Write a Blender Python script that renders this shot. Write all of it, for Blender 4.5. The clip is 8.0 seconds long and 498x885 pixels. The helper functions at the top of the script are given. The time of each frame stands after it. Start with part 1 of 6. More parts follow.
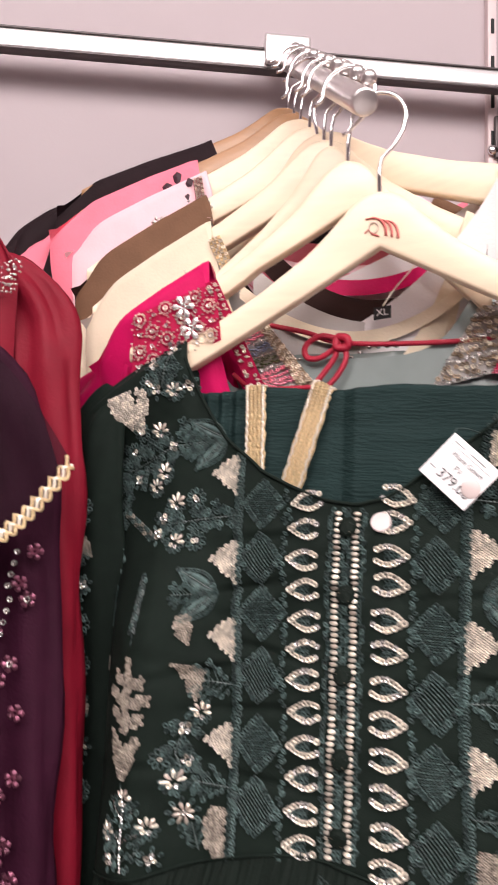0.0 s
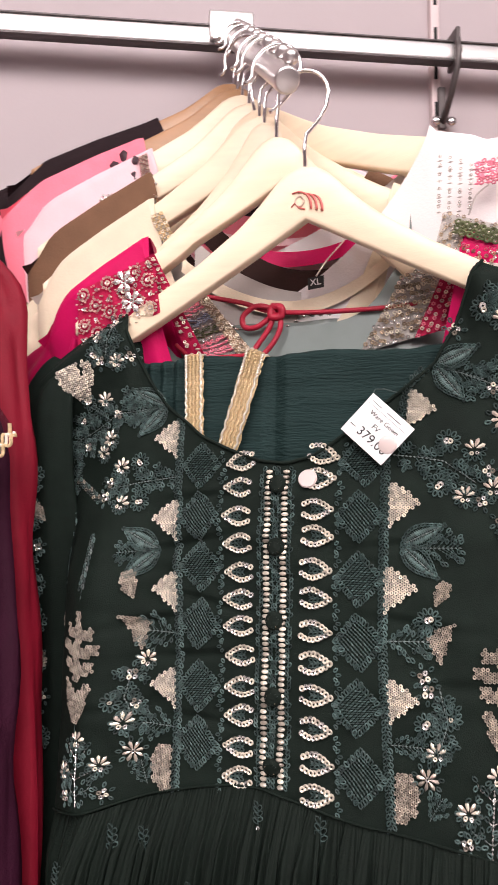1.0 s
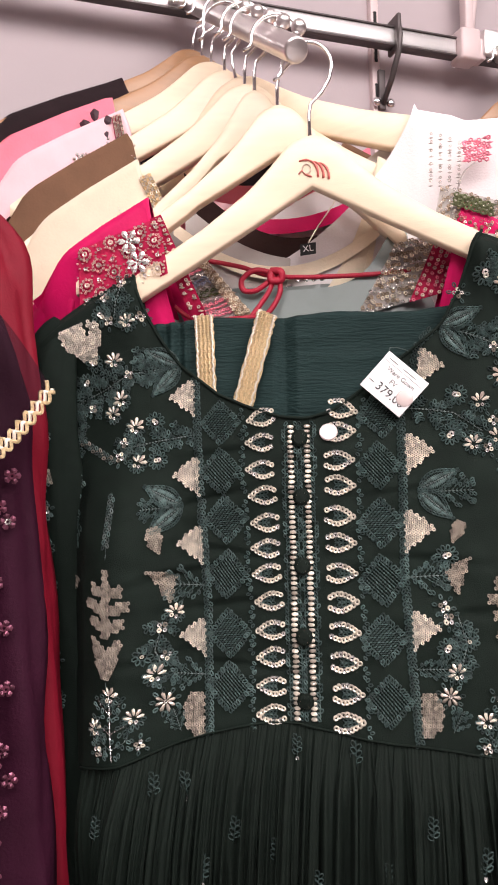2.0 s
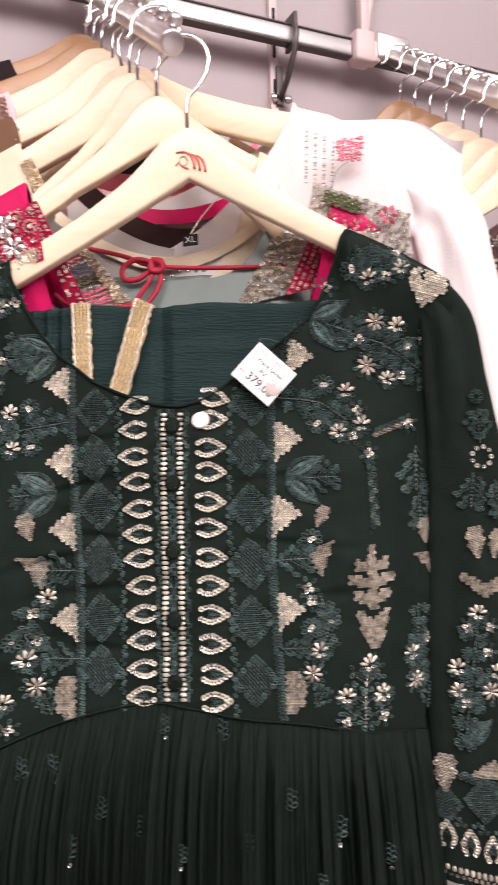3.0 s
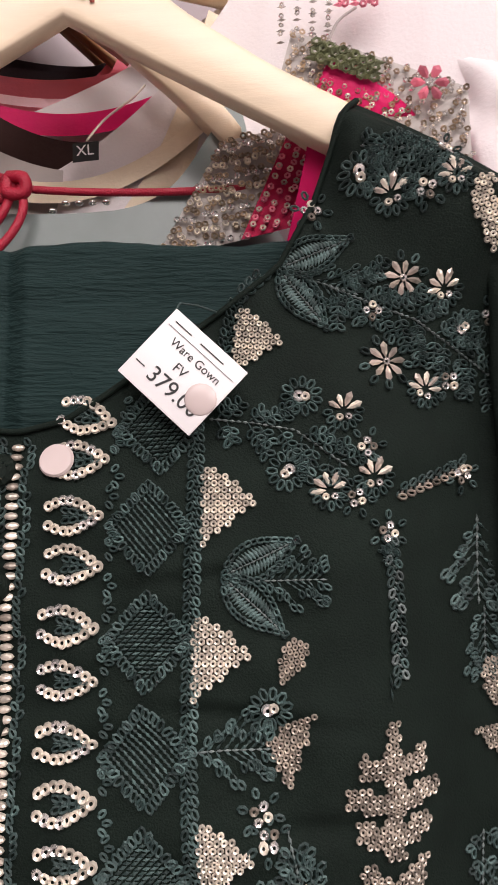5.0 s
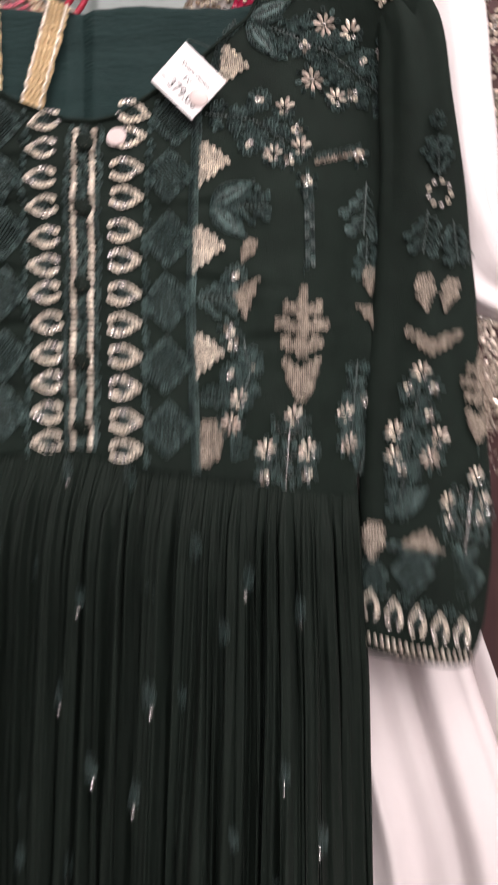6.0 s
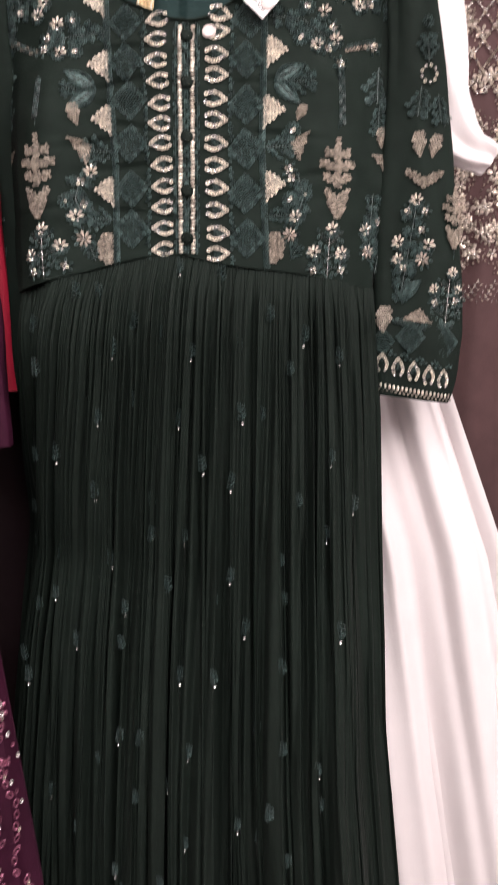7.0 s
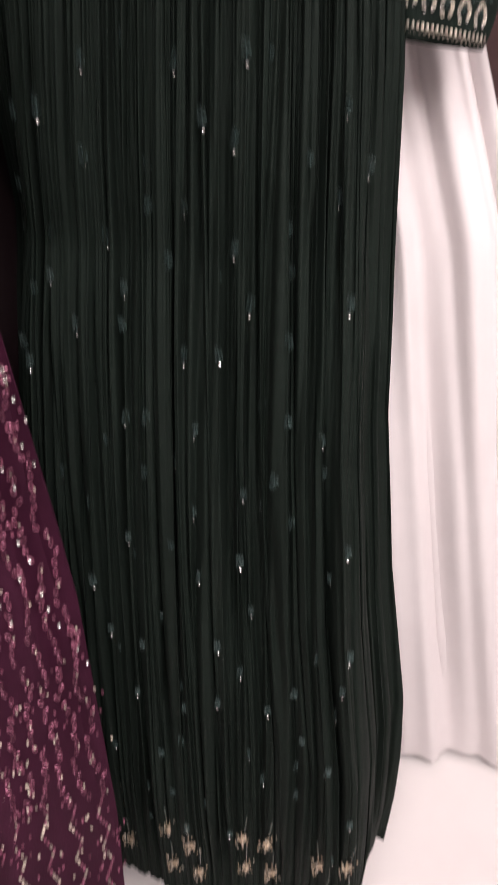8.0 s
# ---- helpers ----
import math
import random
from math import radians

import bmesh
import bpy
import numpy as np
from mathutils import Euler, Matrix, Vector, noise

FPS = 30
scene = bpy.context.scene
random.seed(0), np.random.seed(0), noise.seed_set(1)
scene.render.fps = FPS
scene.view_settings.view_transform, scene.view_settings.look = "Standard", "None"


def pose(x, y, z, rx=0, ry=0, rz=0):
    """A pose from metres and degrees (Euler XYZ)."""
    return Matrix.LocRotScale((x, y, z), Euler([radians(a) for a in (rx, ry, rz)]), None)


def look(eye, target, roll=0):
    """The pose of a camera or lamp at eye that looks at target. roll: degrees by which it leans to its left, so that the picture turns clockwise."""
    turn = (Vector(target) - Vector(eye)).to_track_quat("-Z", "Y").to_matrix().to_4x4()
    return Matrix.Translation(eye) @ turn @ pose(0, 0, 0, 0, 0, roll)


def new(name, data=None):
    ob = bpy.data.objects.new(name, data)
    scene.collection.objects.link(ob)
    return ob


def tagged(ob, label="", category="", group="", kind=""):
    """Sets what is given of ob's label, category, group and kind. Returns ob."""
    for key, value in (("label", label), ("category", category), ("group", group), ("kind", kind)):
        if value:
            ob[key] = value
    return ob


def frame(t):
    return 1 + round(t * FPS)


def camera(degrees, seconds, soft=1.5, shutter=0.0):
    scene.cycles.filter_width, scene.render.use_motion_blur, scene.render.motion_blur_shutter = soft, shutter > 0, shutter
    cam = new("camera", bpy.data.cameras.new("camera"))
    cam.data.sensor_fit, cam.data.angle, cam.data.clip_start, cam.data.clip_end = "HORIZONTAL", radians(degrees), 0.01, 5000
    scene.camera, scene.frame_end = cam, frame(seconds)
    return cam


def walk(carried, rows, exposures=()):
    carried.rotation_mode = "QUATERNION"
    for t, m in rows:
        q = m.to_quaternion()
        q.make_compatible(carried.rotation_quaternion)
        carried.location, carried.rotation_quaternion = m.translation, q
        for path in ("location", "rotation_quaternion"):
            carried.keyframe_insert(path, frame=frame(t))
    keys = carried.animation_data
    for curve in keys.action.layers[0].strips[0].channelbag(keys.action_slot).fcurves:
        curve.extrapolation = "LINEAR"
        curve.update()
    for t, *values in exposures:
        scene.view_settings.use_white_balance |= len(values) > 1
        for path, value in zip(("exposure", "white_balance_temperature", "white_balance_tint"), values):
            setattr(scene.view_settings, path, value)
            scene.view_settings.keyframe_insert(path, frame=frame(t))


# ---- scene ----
cam = camera(39.29, 8.0, soft=1.25, shutter=0.5)
# seconds, place in metres, turns in degrees
ROWS = [
    (0, -0.1550, -0.5229, 1.5988, 93.09, -0.94, -6.62),
    (0.5, -0.0978, -0.5563, 1.5839, 92.15, -1.38, -3.57),
    (1, -0.1166, -0.5617, 1.5886, 91.08, 0.63, -7.33),
    (1.2, -0.1518, -0.5614, 1.5912, 90.55, 1.51, -10.38),
    (2.3, -0.2503, -0.5550, 1.5679, 88.89, 1.59, -19.98),
    (2.5, -0.2433, -0.5617, 1.5680, 88.67, 1.55, -20.81),
    (3, -0.2038, -0.5849, 1.5679, 88.35, 1.43, -24.10),
    (3.5, -0.1834, -0.5988, 1.5641, 88.09, 1.38, -26.11),
    (4, -0.1300, -0.5284, 1.5732, 88.33, 1.65, -26.84),
    (4.2, -0.0903, -0.4599, 1.5748, 89.23, 1.50, -26.91),
    (5.3, -0.0285, -0.3390, 1.5718, 91.00, 0.15, -21.82),
    (5.5, -0.0081, -0.3658, 1.5497, 90.79, 0.52, -20.30),
    (5.8, -0.0780, -0.4677, 1.4772, 86.25, -1.40, -24.85),
    (6, -0.1062, -0.5749, 1.4336, 80.92, -0.64, -21.09),
    (6.2, -0.1694, -0.6537, 1.3593, 80.87, -0.26, -22.13),
    (6.5, -0.2457, -0.7238, 1.3329, 78.92, -0.29, -23.96),
    (7, -0.2982, -0.7940, 1.3185, 76.91, -0.20, -24.34),
    (7.5, -0.3093, -0.7918, 1.2740, 68.20, -0.28, -24.55),
    (8, -0.3095, -0.7946, 1.2049, 58.86, -0.23, -24.74),
]
walk(cam, [(t, pose(x, y, z, rx, ry, rz)) for t, x, y, z, rx, ry, rz in ROWS],
     exposures=[(0, 0.0), (3.5, 0.0), (4.0, -0.12), (4.7, -0.28), (5.5, -0.4), (6.0, 0.05), (7.0, 0.35), (8.0, 0.25)])

from mathutils.bvhtree import BVHTree

# ---- world, lights, exposure ----
world = bpy.data.worlds.new("world")
scene.world = world
world.use_nodes = True
world.node_tree.nodes["Background"].inputs["Color"].default_value = (0.9, 0.92, 1.0, 1)
world.node_tree.nodes["Background"].inputs["Strength"].default_value = 0.05


def ceiling_lamp(x, y, z, sx, sy, watts, colour, aim=None):
    data = bpy.data.lights.new("ceiling_lamp", "AREA")
    data.shape, data.size, data.size_y, data.energy, data.color = "RECTANGLE", sx, sy, watts, colour
    ob = new("ceiling_lamp", data)
    ob.matrix_world = look((x, y, z), aim or (x, y + 0.001, z - 1))
    return ob


WARM = (1.0, 0.91, 0.905)
ceiling_lamp(-0.7, -1.25, 2.96, 0.9, 0.9, 33, WARM, (-0.1, 0.0, 1.4))
ceiling_lamp(0.55, -1.3, 2.96, 0.9, 0.9, 30, WARM, (0.1, 0.0, 1.4))
ceiling_lamp(-0.2, -2.7, 2.96, 1.2, 1.2, 62, WARM, (-0.1, -1.0, 1.0))
ceiling_lamp(1.6, -1.6, 2.96, 0.6, 0.6, 14, WARM)
ceiling_lamp(-1.8, -1.6, 2.96, 0.6, 0.6, 14, WARM)

# ---- materials ----


def material(name, colour, rough=0.6, metal=0.0, vary=0.12, scale=40.0, bump=0.0, bump_scale=400.0, sheen=0.0,
             coat=0.0, trans=0.0, alpha=1.0, weave=0.0, weave_scale=900.0, spread=0.0, large=6.0, stretch=(1, 1, 1), spec=0.5):
    m = bpy.data.materials.new(name)
    m.use_nodes = True
    nt = m.node_tree
    n, l = nt.nodes, nt.links
    b = n["Principled BSDF"]
    b.inputs["Roughness"].default_value = rough
    b.inputs["Metallic"].default_value = metal
    b.inputs["Specular IOR Level"].default_value = spec
    b.inputs["Sheen Weight"].default_value = sheen
    b.inputs["Coat Weight"].default_value = coat
    b.inputs["Transmission Weight"].default_value = trans
    b.inputs["Alpha"].default_value = alpha
    co = n.new("ShaderNodeTexCoord")
    mp = n.new("ShaderNodeMapping")
    mp.inputs["Scale"].default_value = stretch
    l.new(co.outputs["Object"], mp.inputs["Vector"])
    fine = n.new("ShaderNodeTexNoise")
    fine.inputs["Scale"].default_value, fine.inputs["Detail"].default_value = scale, 5
    wide = n.new("ShaderNodeTexNoise")
    wide.inputs["Scale"].default_value, wide.inputs["Detail"].default_value = large, 3
    for t in (fine, wide):
        l.new(mp.outputs["Vector"], t.inputs["Vector"])
    add = n.new("ShaderNodeMath")
    add.operation = "ADD"
    l.new(fine.outputs["Fac"], add.inputs[0])
    l.new(wide.outputs["Fac"], add.inputs[1])
    ramp = n.new("ShaderNodeMapRange")
    ramp.inputs["From Min"].default_value, ramp.inputs["From Max"].default_value = 0.6, 1.4
    ramp.inputs["To Min"].default_value, ramp.inputs["To Max"].default_value = 1 - vary, 1 + vary
    l.new(add.outputs[0], ramp.inputs["Value"])
    val = ramp.outputs["Result"]
    if spread:
        info = n.new("ShaderNodeNewGeometry")
        r2 = n.new("ShaderNodeMapRange")
        r2.inputs["To Min"].default_value, r2.inputs["To Max"].default_value = 1 - spread, 1 + spread
        l.new(info.outputs["Random Per Island"], r2.inputs["Value"])
        mul = n.new("ShaderNodeMath")
        mul.operation = "MULTIPLY"
        l.new(val, mul.inputs[0])
        l.new(r2.outputs["Result"], mul.inputs[1])
        val = mul.outputs[0]
    hsv = n.new("ShaderNodeHueSaturation")
    hsv.inputs["Color"].default_value = (*colour, 1)
    l.new(val, hsv.inputs["Value"])
    l.new(hsv.outputs["Color"], b.inputs["Base Color"])
    height = None
    if bump:
        bn = n.new("ShaderNodeTexNoise")
        bn.inputs["Scale"].default_value, bn.inputs["Detail"].default_value = bump_scale, 4
        l.new(mp.outputs["Vector"], bn.inputs["Vector"])
        height = bn.outputs["Fac"]
    if weave:
        w1 = n.new("ShaderNodeTexWave")
        w1.bands_direction, w1.inputs["Scale"].default_value, w1.inputs["Distortion"].default_value = "X", weave_scale / 6.28, 2.0
        w2 = n.new("ShaderNodeTexWave")
        w2.bands_direction, w2.inputs["Scale"].default_value, w2.inputs["Distortion"].default_value = "Z", weave_scale / 6.28, 2.0
        ad = n.new("ShaderNodeMath")
        ad.operation = "ADD"
        for k, w in enumerate((w1, w2)):
            l.new(co.outputs["Object"], w.inputs["Vector"])
            l.new(w.outputs["Fac"], ad.inputs[k])
        if height:
            a2 = n.new("ShaderNodeMath")
            a2.operation = "MULTIPLY_ADD"
            a2.inputs[1].default_value = 0.4
            l.new(ad.outputs[0], a2.inputs[0])
            l.new(height, a2.inputs[2])
            height = a2.outputs[0]
        else:
            height = ad.outputs[0]
    if height:
        bp = n.new("ShaderNodeBump")
        bp.inputs["Strength"].default_value = max(bump, weave)
        bp.inputs["Distance"].default_value = 0.002
        l.new(height, bp.inputs["Height"])
        l.new(bp.outputs["Normal"], b.inputs["Normal"])
    return m


WALL = material("wall_paint", (0.42, 0.355, 0.37), 0.6, vary=0.04, scale=3, bump=0.05, bump_scale=300, large=1.2)
FLOOR = material("floor_tile", (0.78, 0.73, 0.72), 0.22, vary=0.05, scale=9, large=1.5)
CEIL = material("ceiling_paint", (0.8, 0.78, 0.77), 0.8, vary=0.03)
STEEL = material("brushed_steel", (0.84, 0.82, 0.82), 0.42, 1.0, vary=0.06, scale=60, stretch=(0.1, 1, 1))
CHROME = material("chrome", (0.82, 0.80, 0.80), 0.12, 1.0, vary=0.05)
SATIN = material("satin_nickel", (0.66, 0.62, 0.61), 0.33, 1.0, vary=0.06)
DARKMETAL = material("dark_metal", (0.10, 0.085, 0.085), 0.45, 0.6, vary=0.1)
SLOT = material("slot_shade_black", (0.012, 0.012, 0.012), 0.8)
BRACKET = material("painted_bracket", (0.62, 0.50, 0.50), 0.45, vary=0.05)
WOOD = material("pale_lotus_wood", (0.80, 0.65, 0.475), 0.42, vary=0.10, scale=14, bump=0.06, bump_scale=120, coat=0.15, stretch=(1.2, 9, 9), large=3)
WOOD2 = material("tan_wood", (0.38, 0.20, 0.095), 0.4, vary=0.16, scale=14, bump=0.06, bump_scale=120, coat=0.2, stretch=(1.2, 9, 9), large=3)
LOGO = material("red_print", (0.55, 0.13, 0.11), 0.5)
LOGO2 = material("grey_print", (0.55, 0.42, 0.33), 0.5)
GREEN = material("bottle_green_georgette", (0.0072, 0.0128, 0.0098), 0.78, vary=0.28, scale=70, bump=0.35, bump_scale=1100, spec=0.14)
GREENSK = material("bottle_green_crepe", (0.0064, 0.0112, 0.0084), 0.74, vary=0.25, scale=90, bump=0.4, bump_scale=800, spec=0.15)
DUPATTA = material("teal_crepe", (0.014, 0.030, 0.029), 0.7, vary=0.2, scale=60, bump=0.8, bump_scale=260, sheen=0.0, stretch=(0.35, 1, 2.2), spec=0.12)
MAGENTA = material("magenta_silk", (0.55, 0.008, 0.10), 0.45, vary=0.12, bump=0.15, sheen=0.0, spec=0.12)
MAGEMB = material("raspberry_yoke", (0.40, 0.012, 0.06), 0.6, vary=0.2, bump=0.3, bump_scale=500, spec=0.12)
CREAM = material("cream_crepe", (0.74, 0.63, 0.48), 0.6, vary=0.07, bump=0.15, sheen=0.0, spec=0.12)
GREYLIN = material("grey_lining", (0.45, 0.41, 0.385), 0.6, vary=0.08, bump=0.1, spec=0.12)
BLUEGREY = material("blue_grey_satin", (0.20, 0.235, 0.225), 0.33, vary=0.12, bump=0.1, bump_scale=60, sheen=0.0)
BROWN = material("brown_crepe", (0.16, 0.085, 0.05), 0.7, vary=0.18, bump=0.2, spec=0.12)
DKBROWN = material("dark_brown_knit", (0.035, 0.016, 0.014), 0.75, vary=0.2, bump=0.2, spec=0.12)
PALEPINK = material("pale_pink_silk", (0.82, 0.52, 0.56), 0.45, vary=0.08, bump=0.1, sheen=0.0, spec=0.12)
PINK = material("coral_pink_georgette", (0.80, 0.20, 0.27), 0.55, vary=0.1, bump=0.15, sheen=0.0, spec=0.12)
BLACKC = material("black_pinstripe", (0.018, 0.010, 0.012), 0.75, vary=0.25, bump=0.25, spec=0.12)
WHITE = material("white_cotton_voile", (0.76, 0.71, 0.71), 0.65, vary=0.03, scale=20, bump=0.15, bump_scale=500, spec=0.12)
MAROON = material("maroon_georgette", (0.21, 0.008, 0.022), 0.55, vary=0.18, bump=0.2, spec=0.15)
MARSHEEN = material("maroon_satin", (0.30, 0.01, 0.028), 0.4, vary=0.15, bump=0.1)
PURPLE = material("aubergine_georgette", (0.034, 0.0062, 0.018), 0.62, vary=0.25, bump=0.3, spec=0.12)
PURPNET = material("sheer_dark_purple_net", (0.022, 0.006, 0.013), 0.75, vary=0.3, scale=200, alpha=0.66, spec=0.12)
MAUVE = material("mauve_brown_velvet", (0.075, 0.042, 0.042), 0.7, vary=0.2, bump=0.2, spec=0.12)
GOLD = material("champagne_sequin", (0.76, 0.69, 0.59), 0.33, 0.5, vary=0.2, scale=200, spread=0.4)
ROSE = material("rose_gold_bead", (0.43, 0.375, 0.315), 0.34, 0.5, vary=0.25, scale=200, spread=0.5)
SILVER = material("silver_sequin", (0.86, 0.83, 0.80), 0.25, 0.8, vary=0.2, scale=200, spread=0.3)
TEAL = material("teal_thread", (0.070, 0.112, 0.106), 0.42, vary=0.3, scale=500, bump=0.5, bump_scale=1500, spread=0.5)
TEALPALE = material("pale_teal_thread", (0.15, 0.18, 0.175), 0.4, vary=0.3, scale=500, bump=0.5, bump_scale=1500, spread=0.4)
PEARL = material("pearl_bead", (0.68, 0.58, 0.51), 0.28, 0.6, vary=0.2, scale=200, spread=0.35)
TEALDK = material("dark_teal_thread", (0.032, 0.055, 0.052), 0.45, vary=0.3, scale=500, bump=0.5, bump_scale=1500, spread=0.5)
LACE = material("gold_lace", (0.75, 0.57, 0.33), 0.4, 0.45, vary=0.35, scale=500, bump=1.0, bump_scale=900, spread=0.3)
PAPER = material("tag_card", (0.86, 0.83, 0.83), 0.5, vary=0.02)
INK = material("tag_ink", (0.02, 0.02, 0.02), 0.6)
STICK = material("sticker_dot", (0.60, 0.50, 0.48), 0.25, vary=0.03)
REDCORD = material("red_cord", (0.36, 0.006, 0.03), 0.5, vary=0.2, bump=0.4, bump_scale=900)
BLACKTAG = material("black_label", (0.012, 0.012, 0.012), 0.6)
PINKTHR = material("pink_thread", (0.75, 0.22, 0.30), 0.55, vary=0.2, spread=0.3)
BLUETHR = material("blue_thread", (0.30, 0.33, 0.45), 0.5, vary=0.2, spread=0.3)
OLIVE = material("olive_thread", (0.10, 0.11, 0.05), 0.5, vary=0.2, spread=0.3)
BRONZE = material("antique_sequin", (0.42, 0.33, 0.24), 0.36, 0.7, vary=0.3, scale=200, spread=0.45)
WINE = material("wine_sequin", (0.20, 0.065, 0.105), 0.35, 0.6, vary=0.25, scale=200, spread=0.45)

# ---- mesh helpers ----


def link(name, verts, faces, mat, parent=None, label="", smooth=True, mats=None, index=None):
    me = bpy.data.meshes.new(name)
    me.from_pydata([tuple(v) for v in verts], [], faces)
    for m in mats or [mat]:
        me.materials.append(m)
    if index is not None:
        me.polygons.foreach_set("material_index", index)
    if smooth:
        me.polygons.foreach_set("use_smooth", [True] * len(me.polygons))
    me.update()
    ob = new(name, me)
    if parent:
        ob.parent = parent
    if label:
        ob["label"] = label
    return ob


def part(name, bm, mat, parent=None, label="", smooth=True):
    me = bpy.data.meshes.new(name)
    bm.to_mesh(me)
    bm.free()
    me.materials.append(mat)
    if smooth:
        me.polygons.foreach_set("use_smooth", [True] * len(me.polygons))
    ob = new(name, me)
    if parent:
        ob.parent = parent
    if label:
        ob["label"] = label
    return ob


def box_bm(sx, sy, sz, bevel=0.002, at=(0, 0, 0)):
    bm = bmesh.new()
    bmesh.ops.create_cube(bm, size=1, matrix=Matrix.Translation(at) @ Matrix.Diagonal((sx, sy, sz, 1)))
    if bevel:
        bmesh.ops.bevel(bm, geom=bm.edges[:], offset=bevel, segments=2, affect="EDGES", profile=0.5)
    return bm


def empty(name, m, label, category, group=""):
    ob = new(name)
    ob.empty_display_size = 0.05
    ob.matrix_world = m
    return tagged(ob, label, category, group)


def grid(fn, nu, nv, closed=False):
    """Verts and quads of a sheet; fn(a, b) with a, b from 0 to 1."""
    verts, faces = [], []
    cols = nu if closed else nu + 1
    for j in range(nv + 1):
        for i in range(cols):
            verts.append(fn(i / nu, j / nv))
    for j in range(nv):
        for i in range(nu):
            a, b = j * cols + i, j * cols + (i + 1) % cols
            faces.append((a, b, b + cols, a + cols))
    return verts, faces


def tube(points, radius, sides=8, closed=False, taper=None):
    """Verts and quads of a round rod along points, with end caps."""
    pts = [Vector(p) for p in points]
    verts, faces = [], []
    n = len(pts)
    ref = Vector((0, 0, 1))
    normal = None
    for i, p in enumerate(pts):
        d = (pts[(i + 1) % n] - pts[i - 1]) if closed else (pts[min(i + 1, n - 1)] - pts[max(i - 1, 0)])
        d.normalize()
        if normal is None:
            normal = d.cross(ref)
            if normal.length < 0.05:
                normal = d.cross(Vector((1, 0, 0)))
        normal = (normal - normal.dot(d) * d).normalized()
        side = d.cross(normal)
        r = radius * (taper[i] if taper else 1)
        for k in range(sides):
            a = 2 * math.pi * k / sides
            verts.append(p + r * (math.cos(a) * normal + math.sin(a) * side))
    for i in range(n if closed else n - 1):
        for k in range(sides):
            a, b = i * sides + k, i * sides + (k + 1) % sides
            c, e = ((i + 1) % n) * sides + (k + 1) % sides, ((i + 1) % n) * sides + k
            faces.append((a, b, c, e))
    if not closed:
        faces.append(tuple(range(sides))[::-1])
        faces.append(tuple(range((n - 1) * sides, n * sides)))
    return verts, faces


def merge(*pieces):
    verts, faces = [], []
    for v, f in pieces:
        o = len(verts)
        verts.extend(v)
        faces.extend([tuple(i + o for i in q) for q in f])
    return verts, faces


def smoothstep(a, b, x):
    t = min(1, max(0, (x - a) / (b - a)))
    return t * t * (3 - 2 * t)


def lerp_table(table, x):
    return float(np.interp(x, [r[0] for r in table], [r[1] for r in table]))


# ---- the shop ----
WALL_Y = 0.325


def slab(name, sx, sy, sz, at, mat, label, category):
    ob = part(name, box_bm(sx, sy, sz, 0, at), mat, None, "", smooth=False)
    return tagged(ob, label, category, kind="structure")


slab("wall_north", 8.0, 0.12, 3.1, (0, WALL_Y + 0.06, 1.55), WALL, "pale pink painted shop wall behind the clothes", "wall")
slab("wall_south", 8.0, 0.12, 3.1, (0, -4.06, 1.55), WALL, "pale painted shop wall", "wall")
slab("wall_west", 0.12, 4.345, 3.1, (-4.06, -1.83, 1.55), WALL, "pale painted shop wall", "wall")
slab("wall_east", 0.12, 4.345, 3.1, (4.06, -1.83, 1.55), WALL, "pale painted shop wall", "wall")
slab("floor", 8.24, 4.59, 0.1, (0, -1.83, -0.05), FLOOR, "glossy off-white tiled shop floor", "floor")
slab("ceiling", 8.24, 4.59, 0.1, (0, -1.83, 3.15), CEIL, "white painted shop ceiling", "ceiling")

# wall rail: one long rectangular bar
RAIL_Y = 0.283


def wall_rail():
    rail = empty("wall_rail", pose(0, RAIL_Y, 2.101), "brushed steel rectangular rail fixed along the wall", "rail")
    left = box_bm(2.36, 0.014, 0.023, 0.003, (-0.822, 0, 0))
    part("bar", left, STEEL, rail)
    part("bar", box_bm(1.6, 0.014, 0.023, 0.003, (1.195, 0, 0)), STEEL, rail)
    part("edge_strip", box_bm(2.36, 0.015, 0.0022, 0.0005, (-0.822, -0.0005, 0.0122)), DARKMETAL, rail, "dark top edge")
    part("edge_strip", box_bm(1.6, 0.015, 0.0022, 0.0005, (1.195, -0.0005, 0.0122)), DARKMETAL, rail, "dark top edge")
    part("edge_strip", box_bm(2.36, 0.015, 0.0022, 0.0005, (-0.822, -0.0005, -0.0122)), DARKMETAL, rail, "dark lower edge")
    part("edge_strip", box_bm(1.6, 0.015, 0.0022, 0.0005, (1.195, -0.0005, -0.0122)), DARKMETAL, rail, "dark lower edge")
    return rail


wall_rail()


def slotted_upright(x):
    up = empty("slotted_upright", pose(x, WALL_Y - 0.004, 1.6), "pale slotted metal upright set in the wall", "wall upright", "wall uprights")
    part("channel", box_bm(0.012, 0.012, 2.8, 0.001, (0, 0, 0.0)), BRACKET, up)
    # raised black plates, not holes: the shade inside each slot is its colour
    for k in range(20):
        part("slot", box_bm(0.004, 0.002, 0.019, 0, (0.0, -0.0065, -0.55 + k * 0.05 + 0.595)), SLOT, up, smooth=False)
    return up


slotted_upright(0.252)
slotted_upright(-0.95)
slotted_upright(1.45)


